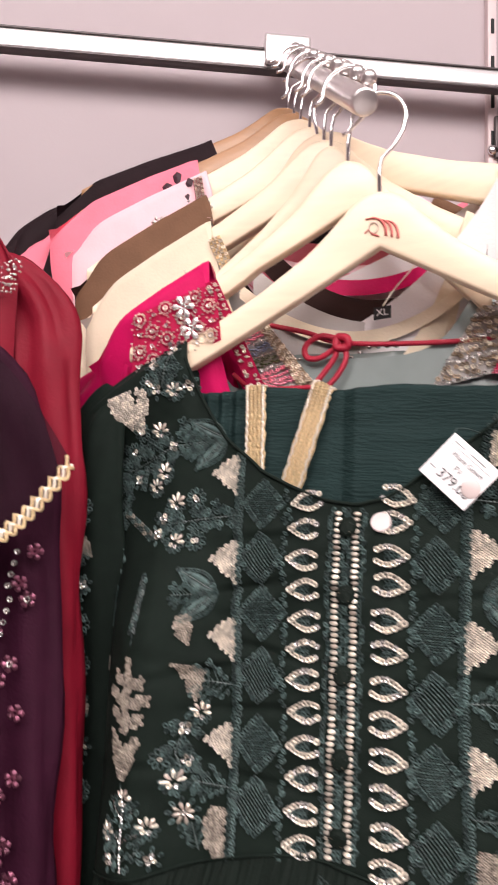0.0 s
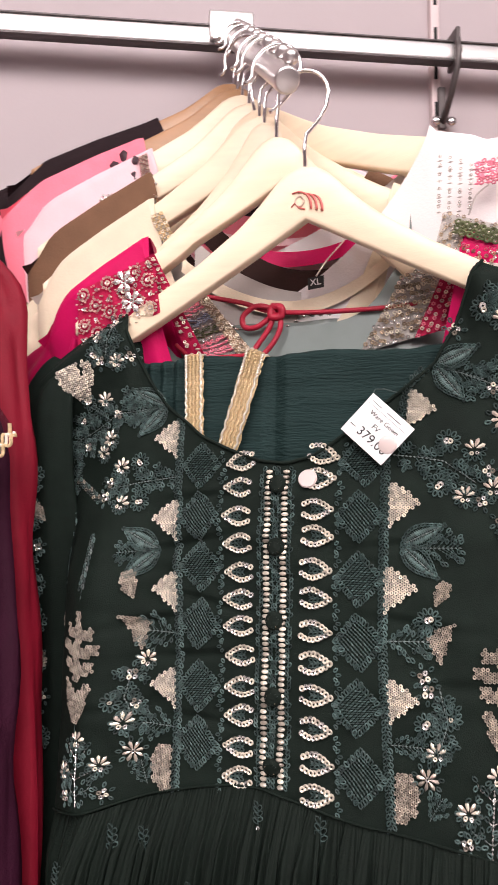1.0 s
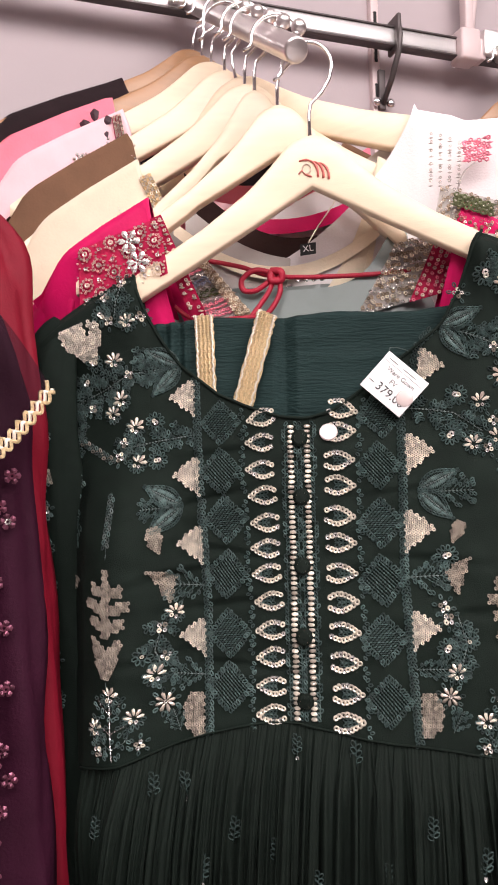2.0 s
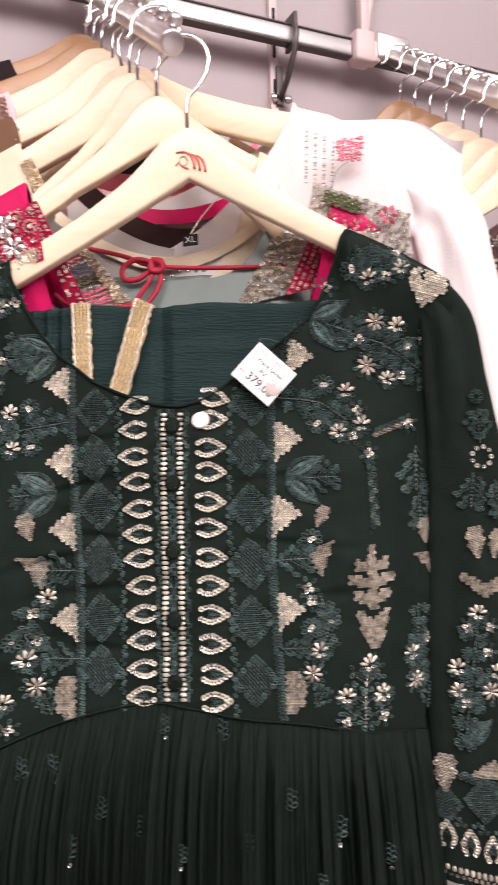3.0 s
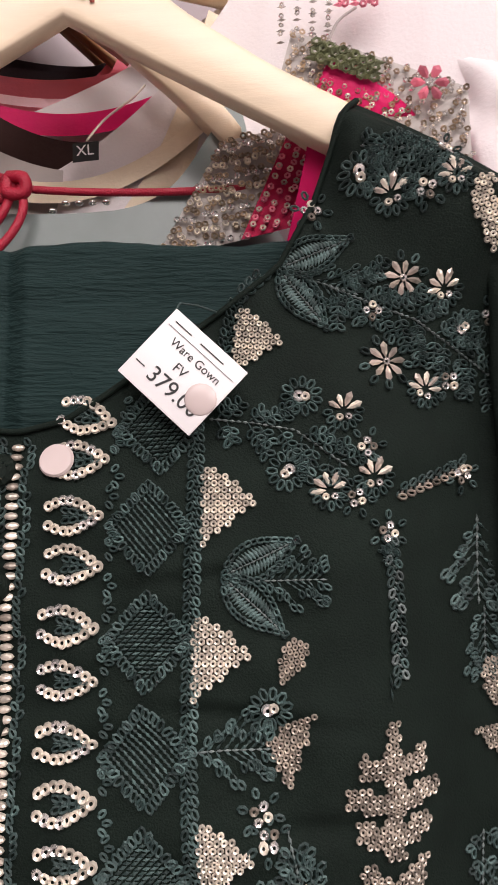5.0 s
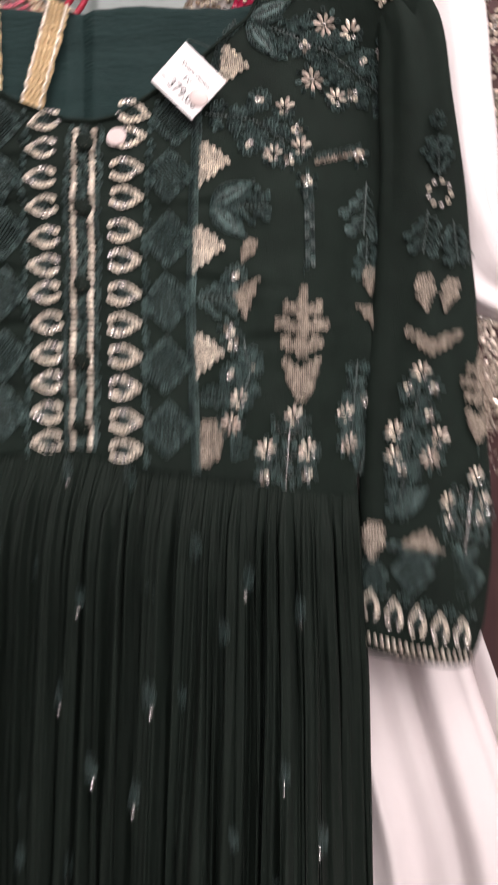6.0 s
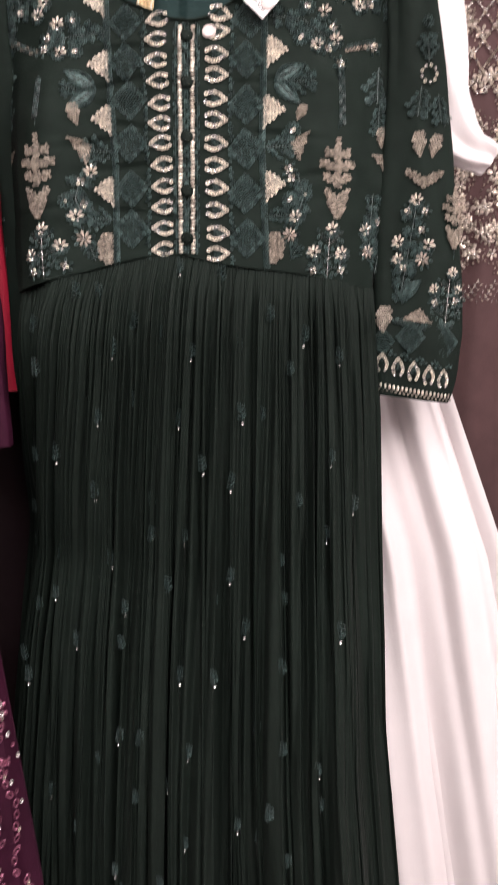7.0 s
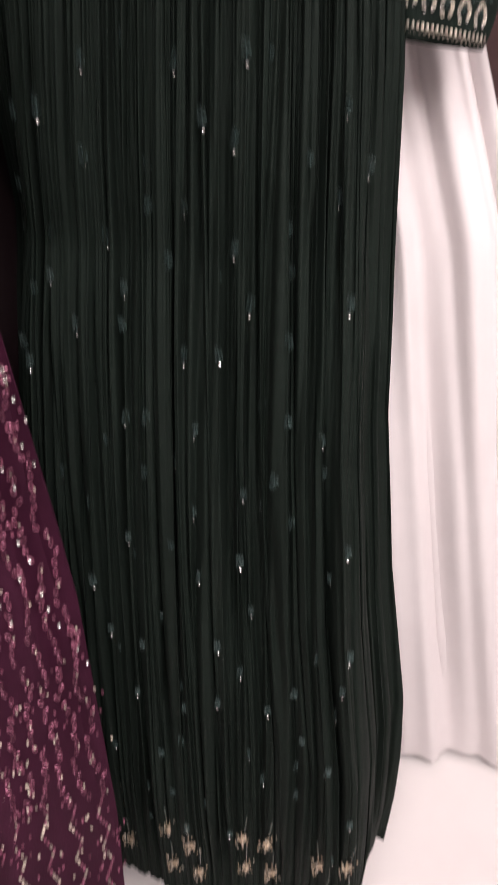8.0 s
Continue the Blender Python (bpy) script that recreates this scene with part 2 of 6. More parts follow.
def rail_bracket(x):
    br = empty("rail_bracket", pose(x, WALL_Y, 2.1), "dark steel bracket with a clip holding the wall rail", "bracket")
    v, f = tube([(0, -0.055, 0.025), (0.001, -0.057, 0.0), (0.0, -0.055, -0.02), (-0.002, -0.038, -0.05), (-0.003, -0.014, -0.075)], 0.004, 8, taper=[0.7, 1, 1, 1, 1])
    link("arm", v, f, DARKMETAL, br)
    part("clip", box_bm(0.006, 0.03, 0.046, 0.002, (0.0, -0.044, 0.005)), DARKMETAL, br, "dark steel clip round the rail")
    part("plate", box_bm(0.010, 0.006, 0.055, 0.001, (-0.004, -0.013, -0.055)), DARKMETAL, br)
    for dx in (-0.012, 0.009):
        bm = bmesh.new()
        bmesh.ops.create_uvsphere(bm, u_segments=10, v_segments=6, radius=0.007, matrix=Matrix.Translation((dx, -0.014, -0.072)) @ Matrix.Diagonal((1, 0.6, 1, 1)))
        part("knob", bm, CHROME, br)
    return br


rail_bracket(0.262)


def rail_joint(x):
    j = empty("rail_joint", pose(x, RAIL_Y, 2.105), "pink painted joint block joining two lengths of rail", "rail joint")
    part("block", box_bm(0.032, 0.03, 0.044, 0.004), BRACKET, j)
    part("cap", box_bm(0.014, 0.022, 0.03, 0.003, (0.02, 0, -0.003)), BRACKET, j)
    part("post", box_bm(0.014, 0.016, 0.16, 0.003, (0.012, 0.012, 0.095)), BRACKET, j)
    v, f = tube([(0.014, 0.01, 0.02), (0.02, 0.012, 0.06), (0.035, 0.014, 0.13)], 0.007, 8)
    link("stay", v, f, BRACKET, j)
    return j


rail_joint(0.377)
ARM_DROP = Vector((0.012, -0.31, -0.222))


def faceout_arm(x, count):
    """A sloping round arm hooked on the rail, with ball stops along its top."""
    base = Vector((x, 0.288, 2.108))
    arm = empty("display_arm", Matrix.Translation(base), "satin metal sloping display arm with ball stops", "display arm", "display arms")
    side = Vector((1, 0, 0))
    d = ARM_DROP.normalized()
    up = d.cross(side).normalized()
    v, f = tube([Vector((0, 0, 0)), ARM_DROP - d * 0.004, ARM_DROP - d * 0.001, ARM_DROP], 0.0108, 20, taper=[1, 1, 0.95, 0.8])
    link("tube", v, f, SATIN, arm)
    part("saddle", box_bm(0.055, 0.030, 0.036, 0.003, (0, -0.006, 0.002)), STEEL, arm, "steel saddle over the rail")
    for k in range(count):
        p = ARM_DROP * (0.10 + 0.86 * k / (count - 1)) + up * 0.0155 + Vector((0.004, 0, 0))
        bm = bmesh.new()
        bmesh.ops.create_uvsphere(bm, u_segments=12, v_segments=8, radius=0.0066, matrix=Matrix.Translation(p))
        part("ball_stop", bm, SATIN, arm)
    return base


ARM_MAIN = faceout_arm(-0.025, 10)
ARM_RIGHT = faceout_arm(0.425, 10)
ARM_LEFT = faceout_arm(-0.47, 10)


def arm_point(base, s):
    """A place on the arm: s = 0 at its front end, 1 at the rail."""
    return base + ARM_DROP * (1 - s)


# ---- hangers ----


HANGER_TOP = [(0.0, 0.0), (0.05, -0.002), (0.085, -0.006), (0.114, -0.012), (0.18, -0.027), (0.264, -0.044), (0.455, -0.073), (0.70, -0.104), (0.95, -0.140), (1.0, -0.150)]


def hanger_top(x, half=0.22):
    """Height of the wood's upper edge below the hook."""
    t = abs(x) / half
    return lerp_table(HANGER_TOP, min(1, t)) - 0.4 * max(0.0, abs(x) - half)


def hanger_bow(x, half=0.22):
    return -0.018 * min(1.2, abs(x) / half) ** 2


def hanger(m, wood, logo=False, half=0.22):
    """Origin: where the hook meets the wood. x across, y away from the room."""
    hg = empty("clothes_hanger", m, "pale wooden clothes hanger with a chrome hook" if wood is WOOD else "tan wooden clothes hanger with a chrome hook", "clothes hanger", "hangers on the arms")
    n = 64

    def section(a, b):
        x = (a * 2 - 1) * half
        t = abs(x) / half
        top = hanger_top(x, half)
        depth = max(0.020, top + 0.044 + 0.57 * abs(x)) - 0.008 * smoothstep(0.93, 1.0, t)
        th = 0.0062 + 0.0012 * t
        ang = b * 2 * math.pi
        c, s = math.cos(ang), math.sin(ang)
        # rounded oblong section
        yy = th * math.copysign(abs(c) ** 0.30, c)
        zz = depth / 2 * math.copysign(abs(s) ** 0.22, s)
        bow = -0.018 * t * t
        return (x, yy + bow, top - depth / 2 + zz )
    verts, faces = [], []
    m2 = 16
    for i in range(n + 1):
        for k in range(m2):
            verts.append(section(i / n, k / m2))
    for i in range(n):
        for k in range(m2):
            a, b = i * m2 + k, i * m2 + (k + 1) % m2
            faces.append((a, b, b + m2, a + m2))
    faces.append(tuple(range(m2)))
    faces.append(tuple(range(n * m2, (n + 1) * m2))[::-1])
    link("wooden_body", verts, faces, wood, hg)
    # hook: straight neck, then a round crook over the arm
    pts = [(0, 0, -0.012), (0, 0, 0.018), (0.002, 0, 0.028), (0.012, 0, 0.037), (0.019, 0, 0.048), (0.0215, 0, 0.060)]
    for k in range(1, 12):
        a = math.radians(0 + k * 17)
        pts.append((0.0215 * math.cos(a), 0, 0.060 + 0.0215 * math.sin(a)))
    pts += [(-0.024, 0, 0.054), (-0.029, 0, 0.052)]
    v, f = tube(pts, 0.0017, 8)
    link("hook", v, f, CHROME, hg)
    if logo:
        for k in range(3):
            arc = [(-0.003 + 0.0045 * k + 0.0085 * math.cos(a), -0.0068, -0.034 + 0.012 * math.sin(a) - 0.0015 * k) for a in np.linspace(-0.2, 1.8, 10)]
            v, f = tube(arc, 0.0010, 6, taper=[1.2] * 5 + [0.9, 0.7, 0.6, 0.5, 0.4])
            link("printed_mark", v, f, LOGO, hg, "red printed swoosh")
        ring = [(-0.004 + 0.0035 * math.cos(a), -0.0068, -0.029 + 0.0042 * math.sin(a)) for a in np.linspace(0, 6.28, 12)]
        v, f = tube(ring, 0.0007, 6)
        link("printed_mark", v, f, LOGO2, hg, "grey printed ring")
        v, f = tube([(-0.011, -0.0068, -0.033), (-0.008, -0.0068, -0.030), (-0.005, -0.0068, -0.034), (0.0, -0.0068, -0.036)], 0.0007, 6)
        link("printed_mark", v, f, LOGO, hg, "red printed stroke")
        v, f = tube([(-0.010, -0.0068, -0.022), (-0.004, -0.0068, -0.021), (0.001, -0.0068, -0.023)], 0.0007, 6)
        link("printed_mark", v, f, LOGO, hg, "red printed stroke")
    return hg


YAW = -25.6


def hang_matrix(base, s, yaw, roll=0.0, dx=0.0):
    p = arm_point(base, s)
    return pose(p.x + dx, p.y, p.z - 0.058, 0, roll, yaw)


MAG_POSE = hang_matrix(ARM_MAIN, 0.14, -24)
BLUE_POSE = hang_matrix(ARM_MAIN, 0.31, -24)
WHITE_POSE = hang_matrix(ARM_MAIN, 0.47, -31)
CREAM_POSE = hang_matrix(ARM_MAIN, 0.39, -22)
BROWN_POSE = hang_matrix(ARM_MAIN, 0.58, -15)
PALE_POSE = hang_matrix(ARM_MAIN, 0.72, -7, 2)
PINK_POSE = hang_matrix(ARM_MAIN, 0.83, 0, 3)
BLACK_POSE = hang_matrix(ARM_MAIN, 0.94, 5, 4)
LATTICE_POSE = hang_matrix(ARM_RIGHT, 0.10, -22, 0, 0.05)
PURPLE_POSE = hang_matrix(ARM_LEFT, 0.08, -10, 0, -0.045)
MAROON_POSE = hang_matrix(ARM_LEFT, 0.42, -12, 0, -0.02)


# ---- garments ----


def garment_shell(p, back):
    """One cloth sheet, front or back, hanging from the shoulders. p: sizes in metres."""
    sh, nk = p["sh"], p["nk"]
    depth = p["nb"] if back else p["nf"]
    sign = 1 if back else -1
    nl = p.get("nl", nk)

    def fn(a, b):
        q = 2 * a - 1
        x0 = q * sh
        edge = nk if x0 > 0 else nl
        top = hanger_top(x0) + 0.009 + p["tilt"] * q
        if abs(x0) < edge:
            at = hanger_top(edge) + 0.009 + p["tilt"] * q
            top = at - depth * (1 - (abs(x0) / edge) ** p["np"]) ** 0.75
        top -= 0.022 * smoothstep(0.80, 1.0, abs(q)) ** 2
        bb = b ** 1.3
        z = top + (p["hem"] - top) * bb
        hw = lerp_table(p["width"] if q > 0 else p.get("width_l", p["width"]), z)
        x = q * (sh + (hw - sh) * smoothstep(0.0, 0.16, top - z))
        under = top - z
        full = p["th"] * smoothstep(0.0, 0.2, under) * math.sqrt(max(0, 1 - q * q * 0.985))
        wrap = 0.0145 * (1 - 0.75 * smoothstep(0.05, 0.25, under)) * math.sqrt(max(0, 1 - q ** 8))
        y = sign * (full + wrap) + hanger_bow(x0) * (1 - smoothstep(0.0, 0.3, under)) + lerp_table(p["lean"], z)
        if abs(x0) > edge:
            y -= sign * 0.0130 * (1 - smoothstep(0.0, 0.006, under))
        f = p["fold"] * smoothstep(0.05, 0.5, under)
        ph = p["seed"] * 1.7
        y += sign * f * (math.sin(q * p["nfold"] + ph + 1.3 * math.sin(3 * z + ph)) + 0.5 * math.sin(q * p["nfold"] * 2.3 + 2 * ph + z * 2))
        y += 0.0035 * noise.noise(Vector((x * 14, z * 6, p["seed"] * 3.1 + (5 if back else 0)))) * smoothstep(0, 0.1, under)
        x += 0.25 * f * math.sin(q * p["nfold"] * 1.7 + z * 1.3 + ph)
        return (x, y, z)
    return grid(fn, p["nu"], p["nv"])


def sleeve_tube(path, radii, flat=0.35, seed=0.0, fold=0.003, nu=28, nv=40):
    """A hanging sleeve: path of points, half-widths along it; flat: depth to width."""
    pts = [Vector(q) for q in path]
    n = len(pts) - 1

    def at(b):
        k = min(n - 1, int(b * n))
        t = b * n - k
        p0, p1, p2, p3 = pts[max(k - 1, 0)], pts[k], pts[k + 1], pts[min(k + 2, n)]
        return 0.5 * ((2 * p1) + (p2 - p0) * t + (2 * p0 - 5 * p1 + 4 * p2 - p3) * t * t + (3 * p1 - p0 - 3 * p2 + p3) * t ** 3)

    def fn(a, b):
        c = at(b)
        d = (at(min(1, b + 0.02)) - at(max(0, b - 0.02))).normalized()
        side = Vector((0, 1, 0)).cross(d).normalized()
        out = d.cross(side).normalized()
        r = float(np.interp(b, np.linspace(0, 1, len(radii)), radii))
        ang = 2 * math.pi * a
        w = fold * (math.sin(5 * ang + seed + 5 * b) + noise.noise(Vector((2.2 * math.cos(ang), 2.2 * math.sin(ang), b * 9 + seed))) * 1.5)
        return c + side * (r + w) * math.cos(ang) + out * (r * flat + w) * math.sin(ang)
    return grid(fn, nu, nv, closed=True)


def garment(name, m, mat, label, category, back_mat=None, sleeves=True, cuff=None, sleeve_mat=None, **kw):
    p = dict(sh=0.215, nk=0.11, nf=0.16, nb=0.035, tilt=0.0, np=2.2, nu=72, nv=60, side=(-1, 1), hem=-1.25, th=0.03, fold=0.006, nfold=11, seed=1.0,
             width=[(-1.3, 0.30), (-0.6, 0.24), (-0.45, 0.21), (-0.2, 0.225), (-0.1, 0.215)], lean=[(-1.3, -0.05), (-0.1, 0.0)], slen=0.34, sback=0.0)
    p.update(kw)
    g = empty(name, m, label, category, "clothes on the display arms")
    v, f = garment_shell(p, False)
    link("front", v, f, mat, g)
    v, f = garment_shell(p, True)
    link("back", v, f, back_mat or mat, g)
    if sleeves:
        zs0 = hanger_top(p["sh"])
        for s in p["side"]:
            t = p["tilt"] * s
            sx = p["sh"]
            L = p["slen"]
            k = p["sback"]
            path = [(s * (sx - 0.03), -0.01, zs0 + t - 0.005), (s * (sx + 0.008), -0.006 + 0.5 * k, zs0 + t - 0.05), (s * (sx + 0.016), -0.01 + k, zs0 + t - 0.3 * L), (s * (sx + 0.022), -0.015 + k, zs0 + t - 0.65 * L), (s * (sx + 0.024), -0.02 + k, zs0 + t - L)]
            v, f = sleeve_tube(path, p.get("srad", [0.012, 0.034, 0.042, 0.042, 0.042]), 0.33, p["seed"] + s, 0.004)
            link("sleeve", v, f, sleeve_mat or mat, g)
    return g


# the green gown's own shape: u across, z height above the floor, front gives its depth
F_LEAN = [(0.05, -0.25), (0.3, -0.22), (0.727, -0.14), (0.86, -0.105), (1.0, -0.066), (1.3, -0.05), (1.36, -0.043), (1.54, -0.025), (1.62, -0.008), (1.75, 0.0)]
F_TWIST = [(0.727, 0.30), (1.0, 0.28), (1.25, 0.0)]
G_ORIGIN = Vector((-0.0125, -0.018, 0))
G_POSE = Matrix.Translation(G_ORIGIN) @ pose(0, 0, 0, 0, 0, YAW)


def gown_front(u, z):
    return lerp_table(F_LEAN, z) - lerp_table(F_TWIST, z) * u


# soft horizontal folds: middle, half-length, slope, depth
BODICE_CREASES = [(-0.070, 1.558, 0.04, 0.10, 0.0016), (-0.085, 1.520, 0.05, 0.25, 0.0020), (-0.060, 1.478, 0.04, -0.15, 0.0016), (-0.105, 1.462, 0.05, 0.20, 0.0024), (-0.070, 1.437, 0.05, 0.10, 0.0016),
                  (-0.055, 1.390, 0.04, -0.10, 0.0014), (0.100, 1.470, 0.04, -0.10, 0.0016), (0.080, 1.525, 0.04, 0.12, 0.0012), (0.130, 1.430, 0.04, 0.08, 0.0014), (-0.140, 1.395, 0.04, 0.15, 0.0014)]


def gown_bodice_y(u, z):
    """Depth of the bodice cloth: full at the chest, falling back to the sides and shoulders."""
    y = gown_front(u, z)
    side = smoothstep(0.11, 0.215, abs(u))
    y += 0.040 * side * side * smoothstep(1.75, 1.5, z)
    y += 0.010 * smoothstep(0.0, 0.1, abs(u)) * smoothstep(1.45, 1.6, z) * 0.3
    if u < 0:
        y -= 0.026 * smoothstep(0.10, 0.16, -u) * smoothstep(1.58, 1.47, z) * (1 - smoothstep(0.185, 0.215, -u))
    # soft creases: a few across the chest, finer ones all over
    y += 0.0030 * noise.noise(Vector((u * 16, z * 26 + u * 12, 2.0))) + 0.0014 * noise.noise(Vector((u * 50, z * 50, 5.0)))
    y -= 0.0028 * math.exp(-((z - 1.505 - 0.25 * abs(u + 0.09)) / 0.007) ** 2) * math.exp(-((u + 0.085) / 0.05) ** 2)
    y -= 0.0028 * math.exp(-((z - 1.462 - 0.2 * abs(u + 0.09)) / 0.007) ** 2) * math.exp(-((u + 0.08) / 0.055) ** 2)
    y -= 0.0020 * math.exp(-((z - 1.43 + 0.1 * u) / 0.008) ** 2) * math.exp(-((u - 0.09) / 0.05) ** 2)
    y += 0.0026 * noise.noise(Vector((u * 22 + 3, z * 60 - u * 18, 7.0))) * smoothstep(0.16, 0.05, abs(u + 0.03))
    for cu, cz, run, tilt, deep in BODICE_CREASES:
        d = (z - cz - tilt * (u - cu)) / 0.0045
        if abs(d) < 3:
            y += deep * (1.0 - 2 * d) * math.exp(-d * d) * math.exp(-((u - cu) / run) ** 2)
    u0 = u / gown_side(z) * 0.229
    if abs(u0) >= 0.13:
        top = gown_shoulder(u0)
        k = smoothstep(0.13, 0.146, abs(u0))
        y2 = y * smoothstep(-0.02, 0.06, top - z) + 0.002 * (1 - smoothstep(0, 0.05, top - z)) - 0.012 * smoothstep(0, 0.012, top - z) * (1 - smoothstep(0.02, 0.08, top - z))
        y = y * (1 - k) + y2 * k
    return y


NECK_RIGHT = [(0.0, 0.002), (0.02, 0.007), (0.0347, 0.016), (0.0633, 0.0385), (0.09, 0.058), (0.1105, 0.0745), (0.126, 0.103), (0.1385, 0.140), (0.146, 0.150)]
NECK_LEFT = [(0.0, 0.002), (0.0214, 0.004), (0.05, 0.014), (0.0739, 0.025), (0.1054, 0.050), (0.12, 0.070), (0.134, 0.094), (0.146, 0.132)]


def gown_neck(u):
    """Height of the front neckline."""
    return 1.580 + lerp_table(NECK_RIGHT if u > 0 else NECK_LEFT, abs(u))


def gown_shoulder(u):
    t = max(0.0, (abs(u) - 0.146) / 0.085)
    return 1.732 - 0.034 * t - 0.014 * t * t + (-0.002 if u > 0 else -0.020)


def gown_waist(u):
    d = abs(u + 0.012)
    return 1.3435 - (0.0265 * d / 0.166 if u > -0.012 else 0.036 * (d / 0.168) ** 1.75) - 0.0015 * math.sin(u * 40)


def gown_side(z):
    return lerp_table([(1.30, 0.196), (1.36, 0.204), (1.45, 0.215), (1.55, 0.225), (1.64, 0.229), (1.69, 0.229), (1.75, 0.22)], z)


# right sleeve: height, centre, depth, half-width
SLEEVE = [(1.686, 0.203, 0.004, 0.012), (1.650, 0.226, 0.004, 0.022), (1.600, 0.234, 0.008, 0.026), (1.550, 0.240, 0.010, 0.030), (1.500, 0.243, 0.010, 0.034), (1.440, 0.246, 0.008, 0.040),
          (1.380, 0.248, 0.004, 0.045), (1.320, 0.250, -0.002, 0.050), (1.260, 0.251, -0.010, 0.052), (1.222, 0.250, -0.016, 0.050), (1.186, 0.246, -0.020, 0.045)]
SURFACE = {}


def green_gown():
    g = empty("embroidered_gown", G_POSE, "bottle green georgette gown with champagne sequin and teal thread embroidery", "gown", "clothes on the display arms")

    def front(a, b):
        q = 2 * a - 1
        u0 = q * 0.229
        top = gown_neck(u0) if abs(u0) < 0.146 else gown_shoulder(u0)
        low = gown_waist(q * 0.192)
        z = top + (low - top) * b
        u = q * gown_side(z)
        y = gown_bodice_y(u, z)
        return (u, y, z)
    v, f = grid(front, 180, 130)
    SURFACE["bodice_part"] = link("bodice_front", v, f, GREEN, g)

    def back(a, b):
        q = 2 * a - 1
        u0 = q * 0.229
        top = gown_shoulder(u0) if abs(u0) >= 0.146 else 1.640 + 0.080 * (abs(u0) / 0.146) ** 10 + 0.012 * u0 / 0.146
        z = top + (1.30 - top) * b
        u = q * gown_side(z)
        side = smoothstep(0.12, 0.215, abs(u))
        y = 0.036 * (1 - side) * (smoothstep(0, 0.1, top - z) if abs(u0) > 0.14 else 1.0) + 0.012 * (1 - smoothstep(0, 0.05, top - z)) * 0.3 + lerp_table(F_LEAN, z) * side
        y += 0.0395 * side * smoothstep(1.75, 1.5, z)
        return (u, y, z)
    v, f = grid(back, 60, 40)
    link("bodice_back", v, f, GREEN, g)

    rng = random.Random(4)

    def pleat(q, b):
        """Gathers: many fine pleats at the seam that merge and open downwards."""
        w = q + 0.035 * math.sin(2.6 * q + 0.6) * b + 0.02 * noise.noise(Vector((q * 5, b * 1.5, 1.0)))
        top = smoothstep(0.55, 0.0, b)
        n1 = noise.noise(Vector((w * 12, b * 0.8, 3.0)))
        n2 = noise.noise(Vector((w * 30 + 3, b * 1.1, 8.0)))
        n3 = noise.noise(Vector((w * 80, b * 2.0, 12.0)))
        r1 = min(1, abs(n1) * 3.2) ** 0.55
        r2 = min(1, abs(n2) * 3.2) ** 0.6
        r3 = min(1, abs(n3) * 3.0) ** 0.7
        return 1.5 * r1 * (1 - 0.35 * top) + 0.9 * r2 + (0.25 + 0.5 * top) * r3

    # long sharp creases between the flat panels: place, drift downwards, depth, half-width, where it begins and ends
    creases = [(-0.95 + 1.9 * (k + rng.uniform(-0.4, 0.4)) / 40, rng.uniform(-0.05, 0.05), rng.uniform(0.005, 0.015), rng.uniform(0.006, 0.014), rng.choice((-0.1, -0.1, 0.05, 0.2)), rng.uniform(0.45, 1.1)) for k in range(41)]

    def skirt(a, b):
        q = 2 * a - 1
        zt = gown_waist(q * 0.192)
        hem = 0.055 + 0.07 * q * (q > 0) - 0.03 * (q < 0) * -q
        z = zt + (hem - zt) * b
        hl = lerp_table([(0.0, 0.30), (0.3, 0.29), (0.6, 0.275), (0.9, 0.25), (1.1, 0.222), (1.22, 0.200), (1.33, 0.186)], z)
        hr = lerp_table([(0.05, 0.272), (0.2, 0.282), (0.4, 0.274), (0.6, 0.244), (0.8, 0.226), (0.91, 0.224), (1.17, 0.212), (1.33, 0.198)], z)
        u = (q - 0.06 * math.sin(math.pi * b ** 0.7) * (1 - q * q)) * (hr if q > 0 else hl)
        wrap = smoothstep(0.72, 1.0, abs(q))
        y = gown_front(u, z) + 0.03 * wrap + 0.085 * wrap * smoothstep(0.0, 0.35, b)
        puff = -0.016 * smoothstep(0.0, 0.06, b) * (1 - wrap)
        if u < 0:
            y -= 0.026 * smoothstep(0.10, 0.16, -u) * (1 - smoothstep(0.0, 0.3, b))
        amp = 0.0085 * smoothstep(0.0, 0.025, b) + 0.0060 * smoothstep(0.05, 0.35, b)
        amp *= 1 - 0.72 * smoothstep(0.82, 1.0, b)
        y += puff - amp * pleat(q, b) * (1 - 0.4 * wrap)
        y -= 0.010 * smoothstep(0.2, 0.8, b) * math.sin(q * 9 + 1.2 + b)
        for q0, drift, deep, wide, b0, b1 in creases:
            d = (q - q0 - drift * b - 0.010 * math.sin(5 * b + 20 * q0)) / wide
            if abs(d) < 2.5:
                y += deep * math.exp(-d * d) * smoothstep(max(0.0, b0), max(0.0, b0) + 0.05, b) * smoothstep(b1, b1 - 0.25, b) * (1 - 0.6 * wrap)
        u += amp * 0.8 * noise.noise(Vector((q * 30, b * 1.2, 6.0)))
        return (u, y, z)
    v, f = grid(skirt, 700, 80)
    SURFACE["skirt_part"] = link("skirt", v, f, GREENSK, g)

